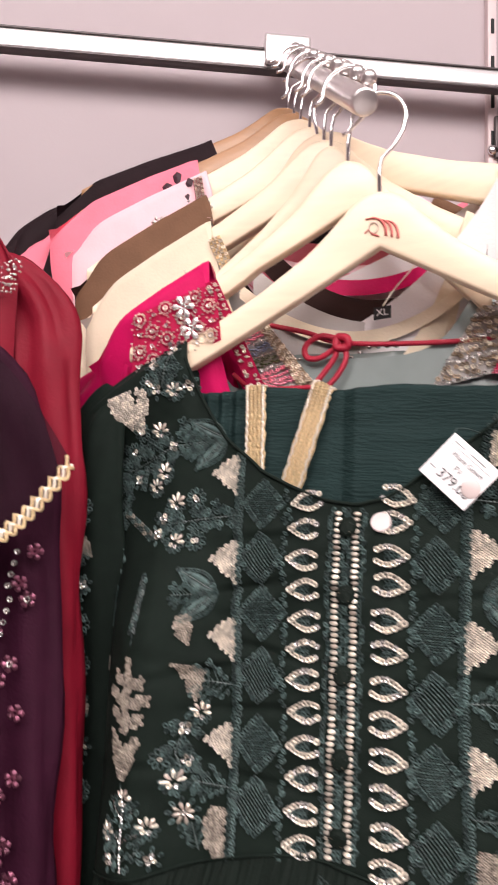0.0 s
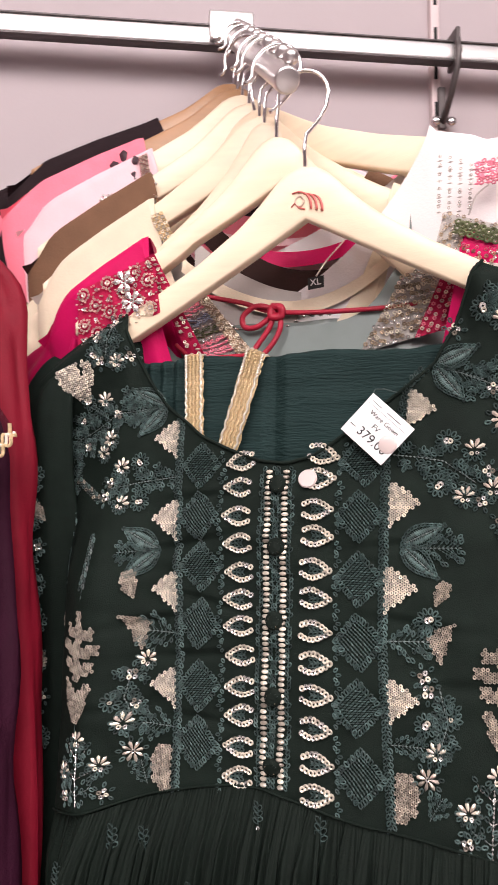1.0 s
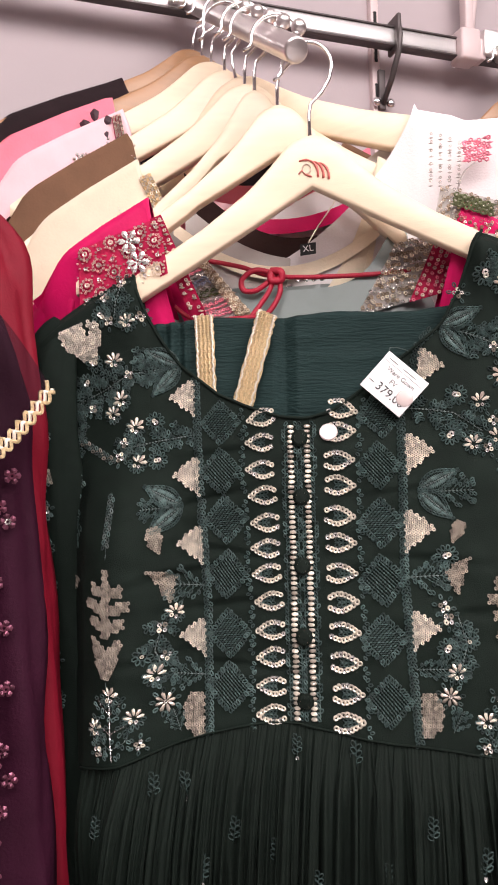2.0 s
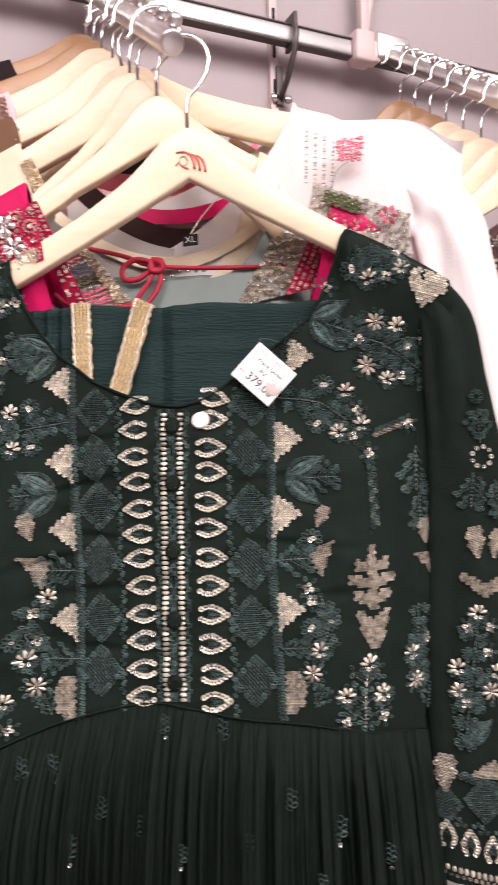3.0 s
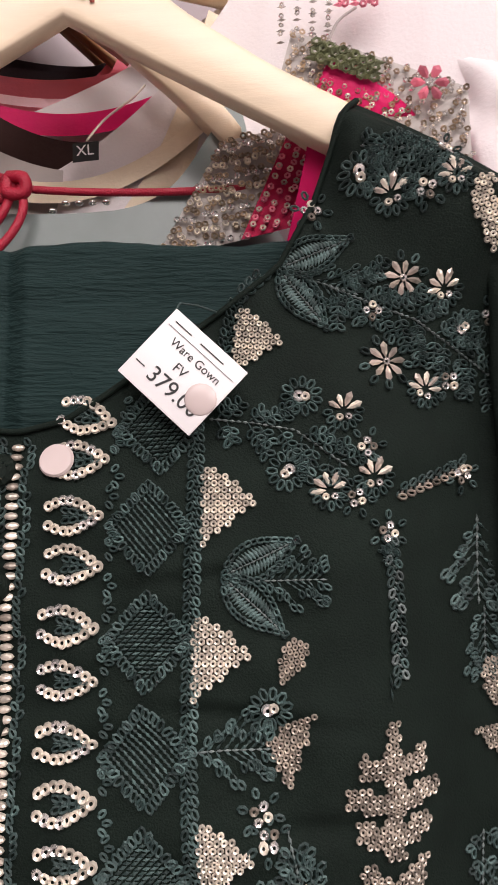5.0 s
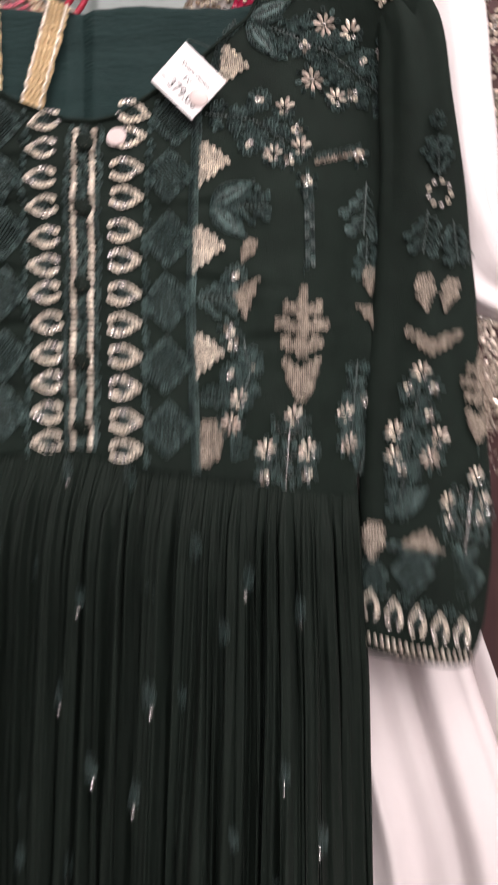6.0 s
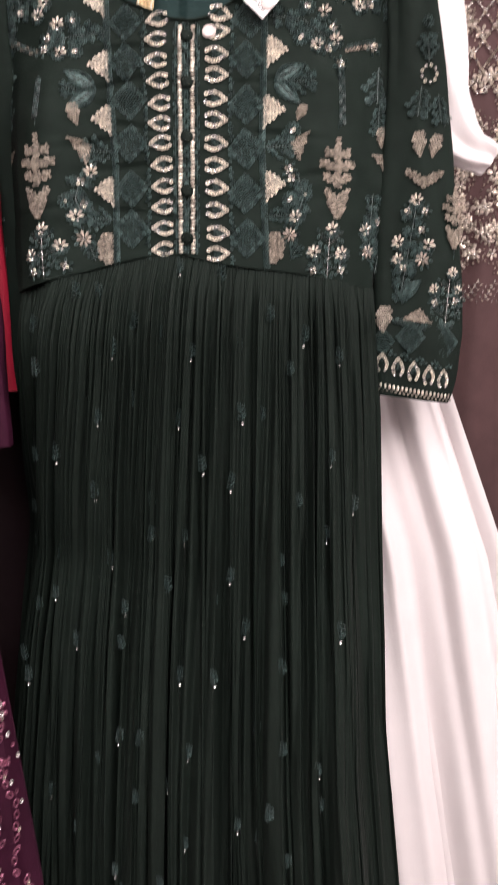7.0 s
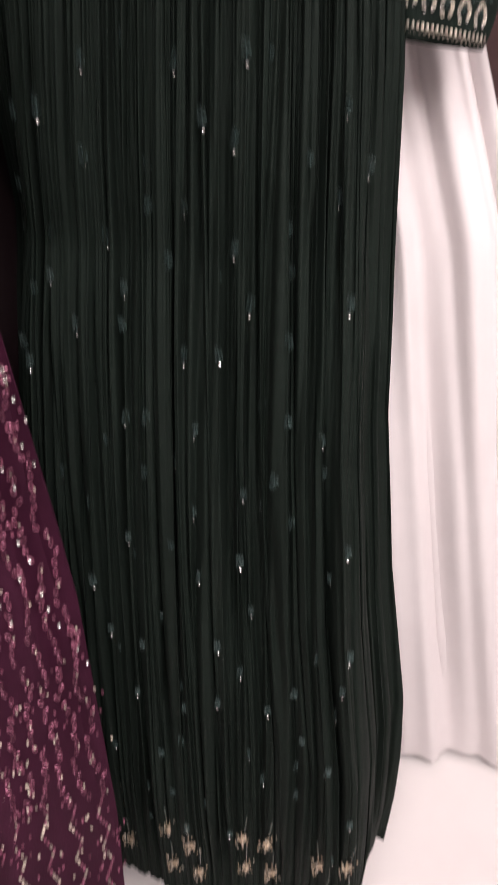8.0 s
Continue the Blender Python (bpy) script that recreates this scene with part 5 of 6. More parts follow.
def bead_row(fn, u0, z0, u1, z1, pitch=0.0046):
    """A row of upright oblong beads over small sequins along a cuff."""
    s = Stitch(3)
    n = int(abs(u1 - u0) / pitch)
    for k in range(n + 1):
        t = k / n
        s.bead(u0 + (u1 - u0) * t, z0 + (z1 - z0) * t, 0.0017, 0.0029, GOLD if k % 3 else PEARL)
        s.disc(u0 + (u1 - u0) * t + pitch / 2, z0 + (z1 - z0) * t - 0.0050, 0.0015, ROSE, 0.0012, 6)
    return stitched(fn, s, "bead_edge")


bead_row(sleeve_y, 0.206, 1.204, 0.289, 1.190)


def left_sleeve_y(u, z):
    c = float(np.interp(z, [1.19, 1.33, 1.45, 1.55, 1.63], [-0.205, -0.216, -0.226, -0.232, -0.226]))
    d = float(np.interp(z, [1.19, 1.33, 1.45, 1.55, 1.63], [-0.006, 0.002, 0.006, 0.004, 0.0]))
    r = float(np.interp(z, [1.19, 1.33, 1.45, 1.55, 1.63], [0.042, 0.038, 0.034, 0.030, 0.026]))
    return d - 0.42 * r * math.sqrt(max(0.05, 1 - ((u - c) / r) ** 2)) - 0.004


for k in range(8):
    z = 1.585 - 0.032 * k
    u = -0.236 + 0.06 * max(0, 1.48 - z)
    spray(left_sleeve_y, [(u, z), (u + 0.004, z - 0.014), (u - 0.002, z - 0.028)], 0.012, 40 + k)
    stitch_on(left_sleeve_y, (curl_motif, leaf_patch, trio_motif, curl_motif)[k % 4], u + 0.010, z - 0.01, k * 40, 0.9, k % 3)

# small scattered sprigs on the skirt


def buti_motif(seed):
    """A small upright sprig of thin loops, some with one sequin at its foot."""
    s = Stitch(seed)
    for k in range(7):
        sg = 1 if k % 2 else -1
        s.loop(0.0, 0.0022 * k, 0.0056, math.pi / 2 - sg * (0.95 - 0.06 * k), TEAL if k % 2 else TEALDK, 0.0004)
    s.line([(0, -0.003), (0, 0.018)], 0.0005, TEALDK)
    if seed % 3 != 1:
        s.disc(0.0, -0.004, 0.0018, SILVER)
    return s.mesh("stitched_sprig")


rng = random.Random(11)
SK = SURFACE["skirt"]
for row in range(17):
    b = 0.035 + row * 0.052
    n = 8
    for k in range(n):
        a = 0.07 + 0.86 * (k + (0.5 if row % 2 else 0.0) + rng.uniform(-0.42, 0.42)) / n
        p = Vector(SK(a, b + rng.uniform(-0.022, 0.022)))
        ob = new("stitched_sprig", motif(buti_motif, k % 3))
        ob.parent = SURFACE["skirt_part"]
        tagged(ob, kind="stuff")
        ob.matrix_basis = Matrix.Translation(p + Vector((0, -0.0015, 0))) @ pose(0, 0, 0, 0, rng.uniform(-8, 8), rng.uniform(-12, 12)) @ Matrix.Scale(rng.uniform(0.8, 1.1), 4)


def hem_motif(seed):
    """Bronze sequin cluster with a beaded leaf above it."""
    s = Stitch(seed + 70)
    r = s.rng
    for k in range(26):
        s.disc(r.uniform(-0.012, 0.012), r.uniform(-0.020, 0.022), 0.0015, BRONZE if r.random() < 0.6 else ROSE, 0.001, 5)
    for k in range(7):
        s.thread(-0.006, -0.006 + 0.0022 * k, 0.006, -0.004 + 0.0022 * k, 0.0012, BRONZE, 0.0012)
    for k in range(6):
        s.disc(0.0, 0.026 + 0.006 * k, 0.0012, TEAL if k % 2 else ROSE, 0.001, 5)
    return s.mesh("hem_blossom")


for k in range(9):
    for j in range(2):
        p = Vector(SK(0.11 + 0.74 * k / 8 + 0.01 * j + 0.03 * (k % 2), 0.88 + 0.055 * j))
        ob = new("hem_blossom", motif(hem_motif, (k + j) % 3))
        ob.parent = SURFACE["skirt_part"]
        tagged(ob, kind="stuff")
        ob.matrix_basis = Matrix.Translation(p + Vector((0, -0.006, 0))) @ pose(0, 0, 0, 0, rng.uniform(-10, 10), 0)

# ---- folded scarf and lace inside the neck of the green gown ----


def folded_scarf():
    g = empty("folded_scarf", G_POSE @ pose(0, 0, 0), "dark teal crepe scarf folded inside the gown's neck", "scarf")

    def fn(a, b):
        u = -0.140 + 0.280 * a
        roll = math.radians(min(1, b * 8) * 180)
        edge = 1.6725 + 0.0016 * math.sin(u * 60) + 0.001 * noise.noise(Vector((u * 70, 0, 1)))
        if b < 0.125:
            y = 0.0055 * math.cos(roll) + 0.0205
            z = edge - 0.0055 + 0.0055 * math.sin(roll)
        else:
            z = edge - 0.0055 - (b - 0.125) / 0.875 * 0.115
            y = 0.015 - 0.006 * smoothstep(1.67, 1.58, z)
        y += 0.0022 * noise.noise(Vector((u * 30, z * 8, 4.0))) + 0.002 * noise.noise(Vector((u * 8, z * 60, 9.0)))
        if u < -0.10:
            y += 0.003 * math.sin(u * 500)
        if abs(u + 0.018) < 0.010:
            y += 0.006 * (1 - abs(u + 0.018) / 0.010)
        return (u, y, z)
    v, f = grid(fn, 150, 60)
    link("cloth", v, f, DUPATTA, g)
    return g


folded_scarf()


def lace_strap(points, w, label):
    """A flat woven gold strap with a scalloped edge and raised cords."""
    g = empty("lace_strap", G_POSE, label, "strap", "lace straps")
    pts = [Vector(p) for p in points]
    n = 46
    s = Stitch(int(points[0][0] * 1000))
    verts, faces = [], []
    for k in range(n + 1):
        t = k / n * (len(pts) - 1)
        i = min(len(pts) - 2, int(t))
        c = pts[i].lerp(pts[i + 1], t - i)
        d = (pts[i + 1] - pts[i]).normalized()
        side = d.cross(Vector((0, -1, 0))).normalized()
        e = w / 2 * (1 + 0.07 * math.sin(k * 1.6))
        for q in (-1, -0.55, 0, 0.55, 1):
            verts.append(c + side * e * q + Vector((0, -0.0008 * math.cos(k * 3.1 + q * 2) - (0.0012 if abs(q) < 0.9 else 0), 0)))
    for k in range(n):
        for q in range(4):
            a = k * 5 + q
            faces.append((a, a + 1, a + 6, a + 5))
    link("band", verts, faces, LACE, g)
    for row in (-0.8, -0.4, 0.0, 0.4, 0.8):
        v2 = []
        for k in range(n * 2 + 1):
            t = k / (2 * n) * (len(pts) - 1)
            i = min(len(pts) - 2, int(t))
            c = pts[i].lerp(pts[i + 1], t - i)
            d = (pts[i + 1] - pts[i]).normalized()
            side = d.cross(Vector((0, -1, 0))).normalized()
            v2.append(c + side * (w / 2 * row + 0.0007 * math.sin(k * 1.9)) + Vector((0, -0.0022 - 0.0006 * math.sin(k * 2.2), 0)))
        a, b = tube(v2, 0.0010, 5)
        link("cord", a, b, GOLD if row in (-0.8, 0.8) else LACE, g)
    return g


lace_strap([(-0.087, 0.022, 1.675), (-0.087, 0.010, 1.674), (-0.086, 0.008, 1.655), (-0.085, 0.004, 1.61), (-0.084, 0.003, 1.60)], 0.0165, "short gold woven lace strap over the scarf")
lace_strap([(-0.031, 0.022, 1.675), (-0.032, 0.009, 1.673), (-0.037, 0.007, 1.655), (-0.056, 0.001, 1.59), (-0.058, 0.0, 1.583)], 0.0175, "slanted gold woven lace strap over the scarf")

# neck piping of the gown
pts = [(u, gown_bodice_y(u, gown_neck(u)) - 0.001, gown_neck(u) + 0.0005) for u in np.linspace(-0.1455, 0.1455, 60)]
v, f = tube(pts, 0.0014, 6)
link("neck_piping", v, f, GREEN, gown)
pts = [(u, gown_bodice_y(u, gown_waist(u)) - 0.0015, gown_waist(u) + 0.001) for u in np.linspace(-0.19, 0.19, 80)]
v, f = tube(pts, 0.0009, 6)
link("waist_seam", v, f, GREEN, gown)

# ---- price tag and round sticker ----


def text_mesh(body, size):
    cu = bpy.data.curves.new("print", "FONT")
    cu.body, cu.size, cu.align_x, cu.align_y = body, size, "CENTER", "CENTER"
    cu.extrude = 0.00008
    ob = bpy.data.objects.new("print", cu)
    me = bpy.data.meshes.new_from_object(ob)
    me.materials.clear()
    bpy.data.objects.remove(ob)
    return me


def price_tag():
    c = Vector((0.0705, -0.0225, 1.607))
    tag = empty("price_tag", G_POSE @ Matrix.Translation(c) @ pose(0, 0, 0, -6, 0, 0) @ pose(0, 0, 0, 0, 43, 0), "white card price tag with black print and round sticker", "price tag")
    part("card", box_bm(0.0405, 0.0006, 0.0355, 0.0003), PAPER, tag)
    for body, size, x, z in (("379.00", 0.0098, 0.003, -0.009), ("Ware Gown", 0.0052, 0.001, 0.0065), ("FV", 0.0058, -0.001, -0.0005)):
        me = text_mesh(body, size)
        me.materials.append(INK)
        ob = new("print", me)
        ob.parent = tag
        ob.matrix_basis = pose(x, -0.0005, z, 90, 0, 0)
    for x, z, w in ((-0.012, 0.0135, 0.009), (0.004, 0.0135, 0.013), (-0.0155, -0.009, 0.005), (0.0, 0.0108, 0.036)):
        part("printed_bar", box_bm(w, 0.0002, 0.0005 if w < 0.03 else 0.0002, 0, (x, -0.0005, z)), INK, tag, smooth=False)
    bm = bmesh.new()
    bmesh.ops.create_uvsphere(bm, u_segments=20, v_segments=8, radius=0.0068, matrix=Matrix.Translation((0.0135, -0.0004, -0.0035)) @ Matrix.Diagonal((1, 0.16, 1, 1)))
    part("sticker", bm, STICK, tag, "glossy pale round sticker")
    v, f = tube([(-0.02, 0, 0.016), (-0.022, 0.004, 0.021), (-0.018, 0.010, 0.026), (-0.01, 0.012, 0.03)], 0.0005, 6)
    link("string", v, f, TEALDK, tag)
    return tag


price_tag()
bm = bmesh.new()
bmesh.ops.create_cone(bm, cap_ends=True, segments=24, radius1=0.0075, radius2=0.0068, depth=0.0012, matrix=Matrix.Rotation(radians(90), 4, "X"))
dot = part("round_sticker", bm, STICK, None, "", smooth=False)
dot.matrix_world = G_POSE @ surface_pose(gown_bodice_y, 0.0175, 1.571, off=0.004)
tagged(dot, "pale pink round sticker on the gown's front", "sticker")

# ---- magenta gown: yoke, neck panels, cord ----


def sheet(name, corners, mat, parent, nu=10, nv=8, wave=0.002, label=""):
    """A small cloth panel between four corners in the gown's frame, thick and slightly wavy."""
    a0, b0, c0, d0 = [Vector(c) for c in corners]

    def fn(a, b):
        p = (a0.lerp(b0, a)).lerp(d0.lerp(c0, a), b)
        return p + Vector((0, wave * noise.noise(p * 45), 0))
    v, f = grid(fn, nu, nv)
    ob = link(name, v, f, mat, parent, label)
    return ob


def scatter(parent, corners, name, rows, cols, kinds, jitter=0.0, seed=0, off=0.0015, scale=1.0):
    """Stitched pieces set in rows over a panel: kinds is a list of (shape, material)."""
    s = Stitch(seed)
    a0, b0, c0, d0 = [Vector(c) for c in corners]
    ux = (b0 - a0).normalized()
    for j in range(rows):
        for i in range(cols):
            a, b = (i + 0.5) / cols + s.rng.uniform(-jitter, jitter), (j + 0.5) / rows + s.rng.uniform(-jitter, jitter)
            p = a0.lerp(b0, a).lerp(d0.lerp(c0, a), b)
            shape, mat = kinds[(j if len(kinds) > 2 else i + j) % len(kinds)]
            o = len(s.v)
            if shape == "disc":
                s.disc(0, 0, 0.0019 * scale, mat, 0.001, 6)
            elif shape == "flower":
                for k in range(6):
                    s.petal(0, 0, 0.007 * scale, k * 1.047, mat, 1.5)
                s.disc(0, 0, 0.002 * scale, SILVER)
            elif shape == "swirl":
                for k in range(11):
                    s.disc(0.0045 * scale * math.cos(k * 0.57), 0.0045 * scale * math.sin(k * 0.57), 0.0012 * scale, mat, 0.0008, 5)
                s.disc(0, 0, 0.0022 * scale, mat)
            elif shape == "bar":
                s.thread(-0.003 * scale, 0, 0.003 * scale, 0, 0.0012 * scale, mat, 0.0012)
            for k in range(o, len(s.v)):
                x, y, z = s.v[k]
                s.v[k] = (p.x + x, p.y - off + y, p.z + z)
    me = s.mesh(name)
    ob = new(name, me)
    ob.parent = parent
    return tagged(ob, kind="stuff") if rows * cols > 1 else ob


MI = MAG_POSE.inverted()


def into(inv, pts):
    """Places given in the green gown's frame, put into another garment's frame."""
    return [tuple(inv @ (G_POSE @ Vector(p))) for p in pts]


yoke = into(MI, [(-0.195, 0.004, 1.737), (-0.122, 0.006, 1.761), (-0.116, 0.006, 1.712), (-0.195, 0.003, 1.682)])
sheet("yoke", yoke, MAGEMB, magenta, 20, 12, 0.001, "raspberry yoke with gold embroidery")
scatter(magenta, yoke, "swirl_beadwork", 4, 6, [("swirl", PEARL), ("disc", SILVER)], 0.02, 5, 0.002, 1.15)
scatter(magenta, yoke, "gold_beadwork", 10, 18, [("disc", PEARL), ("bar", GOLD)], 0.04, 6, 0.0015, 0.55)
for k, (a, b) in enumerate(((0.62, 0.22), (0.70, 0.62))):
    c = Vector(yoke[0]).lerp(Vector(yoke[1]), a).lerp(Vector(yoke[3]).lerp(Vector(yoke[2]), a), b)
    scatter(magenta, [c + Vector((-0.001, 0, 0.001)), c + Vector((0.001, 0, 0.001)), c + Vector((0.001, 0, -0.001)), c + Vector((-0.001, 0, -0.001))], "silver_flower", 1, 1, [("flower", SILVER), ("flower", SILVER)], 0, k, 0.003, 1.5)
edge = into(MI, [(-0.130, 0.003, 1.759), (-0.120, 0.003, 1.762), (-0.086, 0.040, 1.672), (-0.102, 0.040, 1.672)])
sheet("yoke_border", edge, MAGEMB, magenta, 6, 20, 0.001)
scatter(magenta, edge, "gold_border", 24, 2, [("disc", GOLD), ("bar", GOLD)], 0.03, 8, 0.0018, 1.0)
strip = into(MI, [(-0.136, 0.052, 1.722), (-0.120, 0.052, 1.722), (-0.090, 0.052, 1.672), (-0.112, 0.052, 1.676)])
sheet("facing", strip, MAGENTA, magenta, 6, 10, 0.002)
panel_l = into(MI, [(-0.125, 0.058, 1.720), (-0.098, 0.058, 1.733), (-0.056, 0.058, 1.680), (-0.094, 0.058, 1.674)])
sheet("neck_panel", panel_l, GREYLIN, magenta, 16, 16, 0.001, "grey neck panel with bands of coloured sequins")
scatter(magenta, panel_l, "banded_beadwork", 14, 12, [("disc", PINKTHR), ("bar", PINKTHR), ("disc", SILVER), ("bar", BLUETHR), ("disc", BLUETHR), ("bar", SILVER), ("disc", OLIVE), ("bar", OLIVE), ("disc", SILVER), ("disc", PINKTHR), ("bar", PINKTHR)], 0.02, 9, 0.002, 1.0)
border_l = into(MI, [(-0.104, 0.055, 1.738), (-0.094, 0.055, 1.736), (-0.050, 0.055, 1.682), (-0.062, 0.055, 1.678)])
sheet("neck_border", border_l, BRONZE, magenta, 6, 18, 0.001)
scatter(magenta, border_l, "sequin_field", 22, 5, [("disc", BRONZE), ("disc", GOLD)], 0.03, 10, 0.002, 1.0)
panel_r = into(MI, [(0.082, 0.058, 1.738), (0.120, 0.056, 1.745), (0.112, 0.056, 1.690), (0.045, 0.058, 1.674)])
sheet("neck_panel", panel_r, GREYLIN, magenta, 16, 16, 0.001, "bronze sequin neck panel")
scatter(magenta, panel_r, "sequin_field", 14, 14, [("disc", BRONZE), ("disc", SILVER), ("disc", BRONZE), ("disc", GOLD)], 0.03, 11, 0.002, 1.1)
border_r = into(MI, [(0.118, 0.052, 1.742), (0.140, 0.050, 1.735), (0.120, 0.050, 1.690), (0.092, 0.052, 1.684)])
sheet("neck_border", border_r, MAGEMB, magenta, 6, 12, 0.001)
scatter(magenta, border_r, "gold_border", 14, 4, [("disc", GOLD), ("disc", PINKTHR)], 0.03, 12, 0.002, 1.0)
sh_r = into(MI, [(0.118, 0.024, 1.776), (0.200, 0.020, 1.745), (0.200, 0.012, 1.700), (0.108, 0.016, 1.735)])
sheet("shoulder_panel", sh_r, GREYLIN, magenta, 20, 12, 0.001, "grey shoulder panel with sequin bands and a pink flower")
scatter(magenta, sh_r, "silver_beadwork", 12, 20, [("disc", SILVER), ("disc", BRONZE)], 0.03, 13, 0.002, 0.9)
bar = into(MI, [(0.128, 0.017, 1.766), (0.158, 0.016, 1.754), (0.156, 0.0155, 1.744), (0.126, 0.0165, 1.756)])
scatter(magenta, bar, "olive_band", 4, 10, [("disc", OLIVE), ("bar", OLIVE)], 0.02, 14, 0.003, 1.5)
c = Vector(into(MI, [(0.180, 0.012, 1.742)])[0])
scatter(magenta, [c] * 4, "pink_flower", 1, 2, [("flower", PINKTHR), ("flower", PINKTHR)], 0, 15, 0.002, 1.3)


def cord(name, pts, r, mat, parent, inv):
    """A smooth round cord through the points."""
    p = [Vector(q) for q in into(inv, pts)]
    out = []
    for k in range(len(p) - 1):
        p0, p1, p2, p3 = p[max(k - 1, 0)], p[k], p[k + 1], p[min(k + 2, len(p) - 1)]
        for j in range(8):
            t = j / 8
            out.append(0.5 * ((2 * p1) + (p2 - p0) * t + (2 * p0 - 5 * p1 + 4 * p2 - p3) * t * t + (3 * p1 - p0 - 3 * p2 + p3) * t ** 3))
    out.append(p[-1])
    v, f = tube(out, r, 8)
    return link(name, v, f, mat, parent)


cord("neck_cord", [(-0.110, 0.056, 1.738), (-0.061, 0.060, 1.727), (-0.028, 0.060, 1.716), (0.038, 0.060, 1.7125), (0.105, 0.058, 1.714), (0.135, 0.054, 1.72)], 0.0022, REDCORD, magenta, MI)
cord("neck_cord", [(-0.026, 0.058, 1.717), (-0.045, 0.057, 1.722), (-0.058, 0.056, 1.714), (-0.057, 0.056, 1.704), (-0.045, 0.055, 1.703), (-0.030, 0.056, 1.713)], 0.0026, REDCORD, magenta, MI)
cord("neck_cord", [(-0.028, 0.056, 1.718), (-0.033, 0.054, 1.702), (-0.044, 0.052, 1.686), (-0.058, 0.048, 1.668)], 0.0024, REDCORD, magenta, MI)
cord("neck_cord", [(-0.025, 0.056, 1.716), (-0.023, 0.054, 1.702), (-0.029, 0.052, 1.688), (-0.042, 0.048, 1.672), (-0.05, 0.046, 1.66)], 0.0024, REDCORD, magenta, MI)
cord("knot", [(-0.031, 0.055, 1.720), (-0.022, 0.052, 1.718), (-0.022, 0.053, 1.711), (-0.031, 0.053, 1.711), (-0.031, 0.055, 1.720)], 0.0034, REDCORD, magenta, MI)
cord("neck_cord", [(-0.120, 0.046, 1.690), (-0.100, 0.044, 1.677), (-0.06, 0.042, 1.676), (-0.04, 0.042, 1.677)], 0.0022, REDCORD, magenta, MI)

# ---- blue-grey kurta: neck edge and chain; cream kurta: neck lining, trim, size label ----
BI = BLUE_POSE.inverted()
neck = into(BI, [(-0.112, 0.088, 1.712), (0.098, 0.088, 1.712), (0.098, 0.072, 1.640), (-0.112, 0.072, 1.640)])
sheet("neck_front", neck, BLUEGREY, bluegrey, 40, 14, 0.010)
cord("silver_chain", [(-0.095, 0.084, 1.725), (-0.068, 0.084, 1.704), (-0.045, 0.082, 1.700), (-0.004, 0.082, 1.704), (0.02, 0.082, 1.702)], 0.0013, CHROME, bluegrey, BI)
for k in range(14):
    t = k / 13
    p = into(BI, [(-0.085 + 0.10 * t, 0.081, 1.715 - 0.014 * math.sin(math.pi * min(1, t * 1.3)))])[0]
    bm = bmesh.new()
    bmesh.ops.create_uvsphere(bm, u_segments=8, v_segments=5, radius=0.0026, matrix=Matrix.Translation(p) @ Matrix.Diagonal((1, 1, 0.6, 1)))
    part("bead", bm, CHROME, bluegrey)
CI = CREAM_POSE.inverted()


def collar(name, inv, parent, mat, arc, depth, y, below=0.05, wave=0.001):
    """The inside back of a neck opening: a curved band under the arc of a neckline."""
    def fn(a, b):
        u = -arc + 2 * arc * a
        z = y[1] + y[2] * (abs(u) / arc) ** 2 - below * b
        return into(inv, [(u + y[3], y[0] + depth * (abs(u) / arc) ** 2 * -1 - 0.004 * b, z)])[0]
    v, f = grid(fn, 40, 6)
    return link(name, v, f, mat, parent)


collar("neck_lining", CI, cream, GREYLIN, 0.115, 0.02, (0.102, 1.741, 0.055, 0.0), 0.10)
collar("neck_band", CI, cream, CREAM, 0.105, 0.02, (0.096, 1.733, 0.045, -0.02), 0.014)
lbl = sheet("size_label", into(CI, [(-0.005, 0.084, 1.750), (0.010, 0.084, 1.7515), (0.010, 0.084, 1.7405), (-0.005, 0.084, 1.739)]), BLACKTAG, cream, 4, 4, 0.0002, "black woven size label")
me = text_mesh("XL", 0.0085)
me.materials.append(PAPER)
ob = new("size_print", me)
ob.parent = cream
ob.matrix_basis = CI @ G_POSE @ pose(0.0025, 0.0822, 1.7452, 90, -5, 0)
cord("label_string", [(0.003, 0.083, 1.751), (0.012, 0.092, 1.768), (0.024, 0.112, 1.790), (0.03, 0.12, 1.802)], 0.0007, GOLD, cream, CI)
trim = into(CI, [(-0.159, 0.078, 1.823), (-0.147, 0.078, 1.826), (-0.132, 0.078, 1.793), (-0.143, 0.078, 1.790)])
sheet("gold_trim", trim, LACE, cream, 6, 12, 0.0005)
scatter(cream, trim, "trim_beads", 10, 4, [("disc", GOLD), ("disc", LACE)], 0.01, 20, 0.002, 1.2)

# brown kurta's dark collar; pink and magenta linings seen behind it
BRI = BROWN_POSE.inverted()
collar("dark_collar", BRI, brown, DKBROWN, 0.115, 0.01, (0.118, 1.766, 0.070, -0.005), 0.030)
PPI = PALE_POSE.inverted()
collar("pink_lining", PPI, palepink, MAGENTA, 0.10, 0.01, (0.126, 1.788, 0.03, -0.02), 0.016)
collar("pale_band", PPI, palepink, PALEPINK, 0.10, 0.01, (0.146, 1.808, 0.02, -0.03), 0.008)
PKI = PINK_POSE.inverted()
collar("neck_lining", PKI, pink, PINK, 0.12, 0.01, (0.20, 1.85, 0.03, -0.05), 0.09)


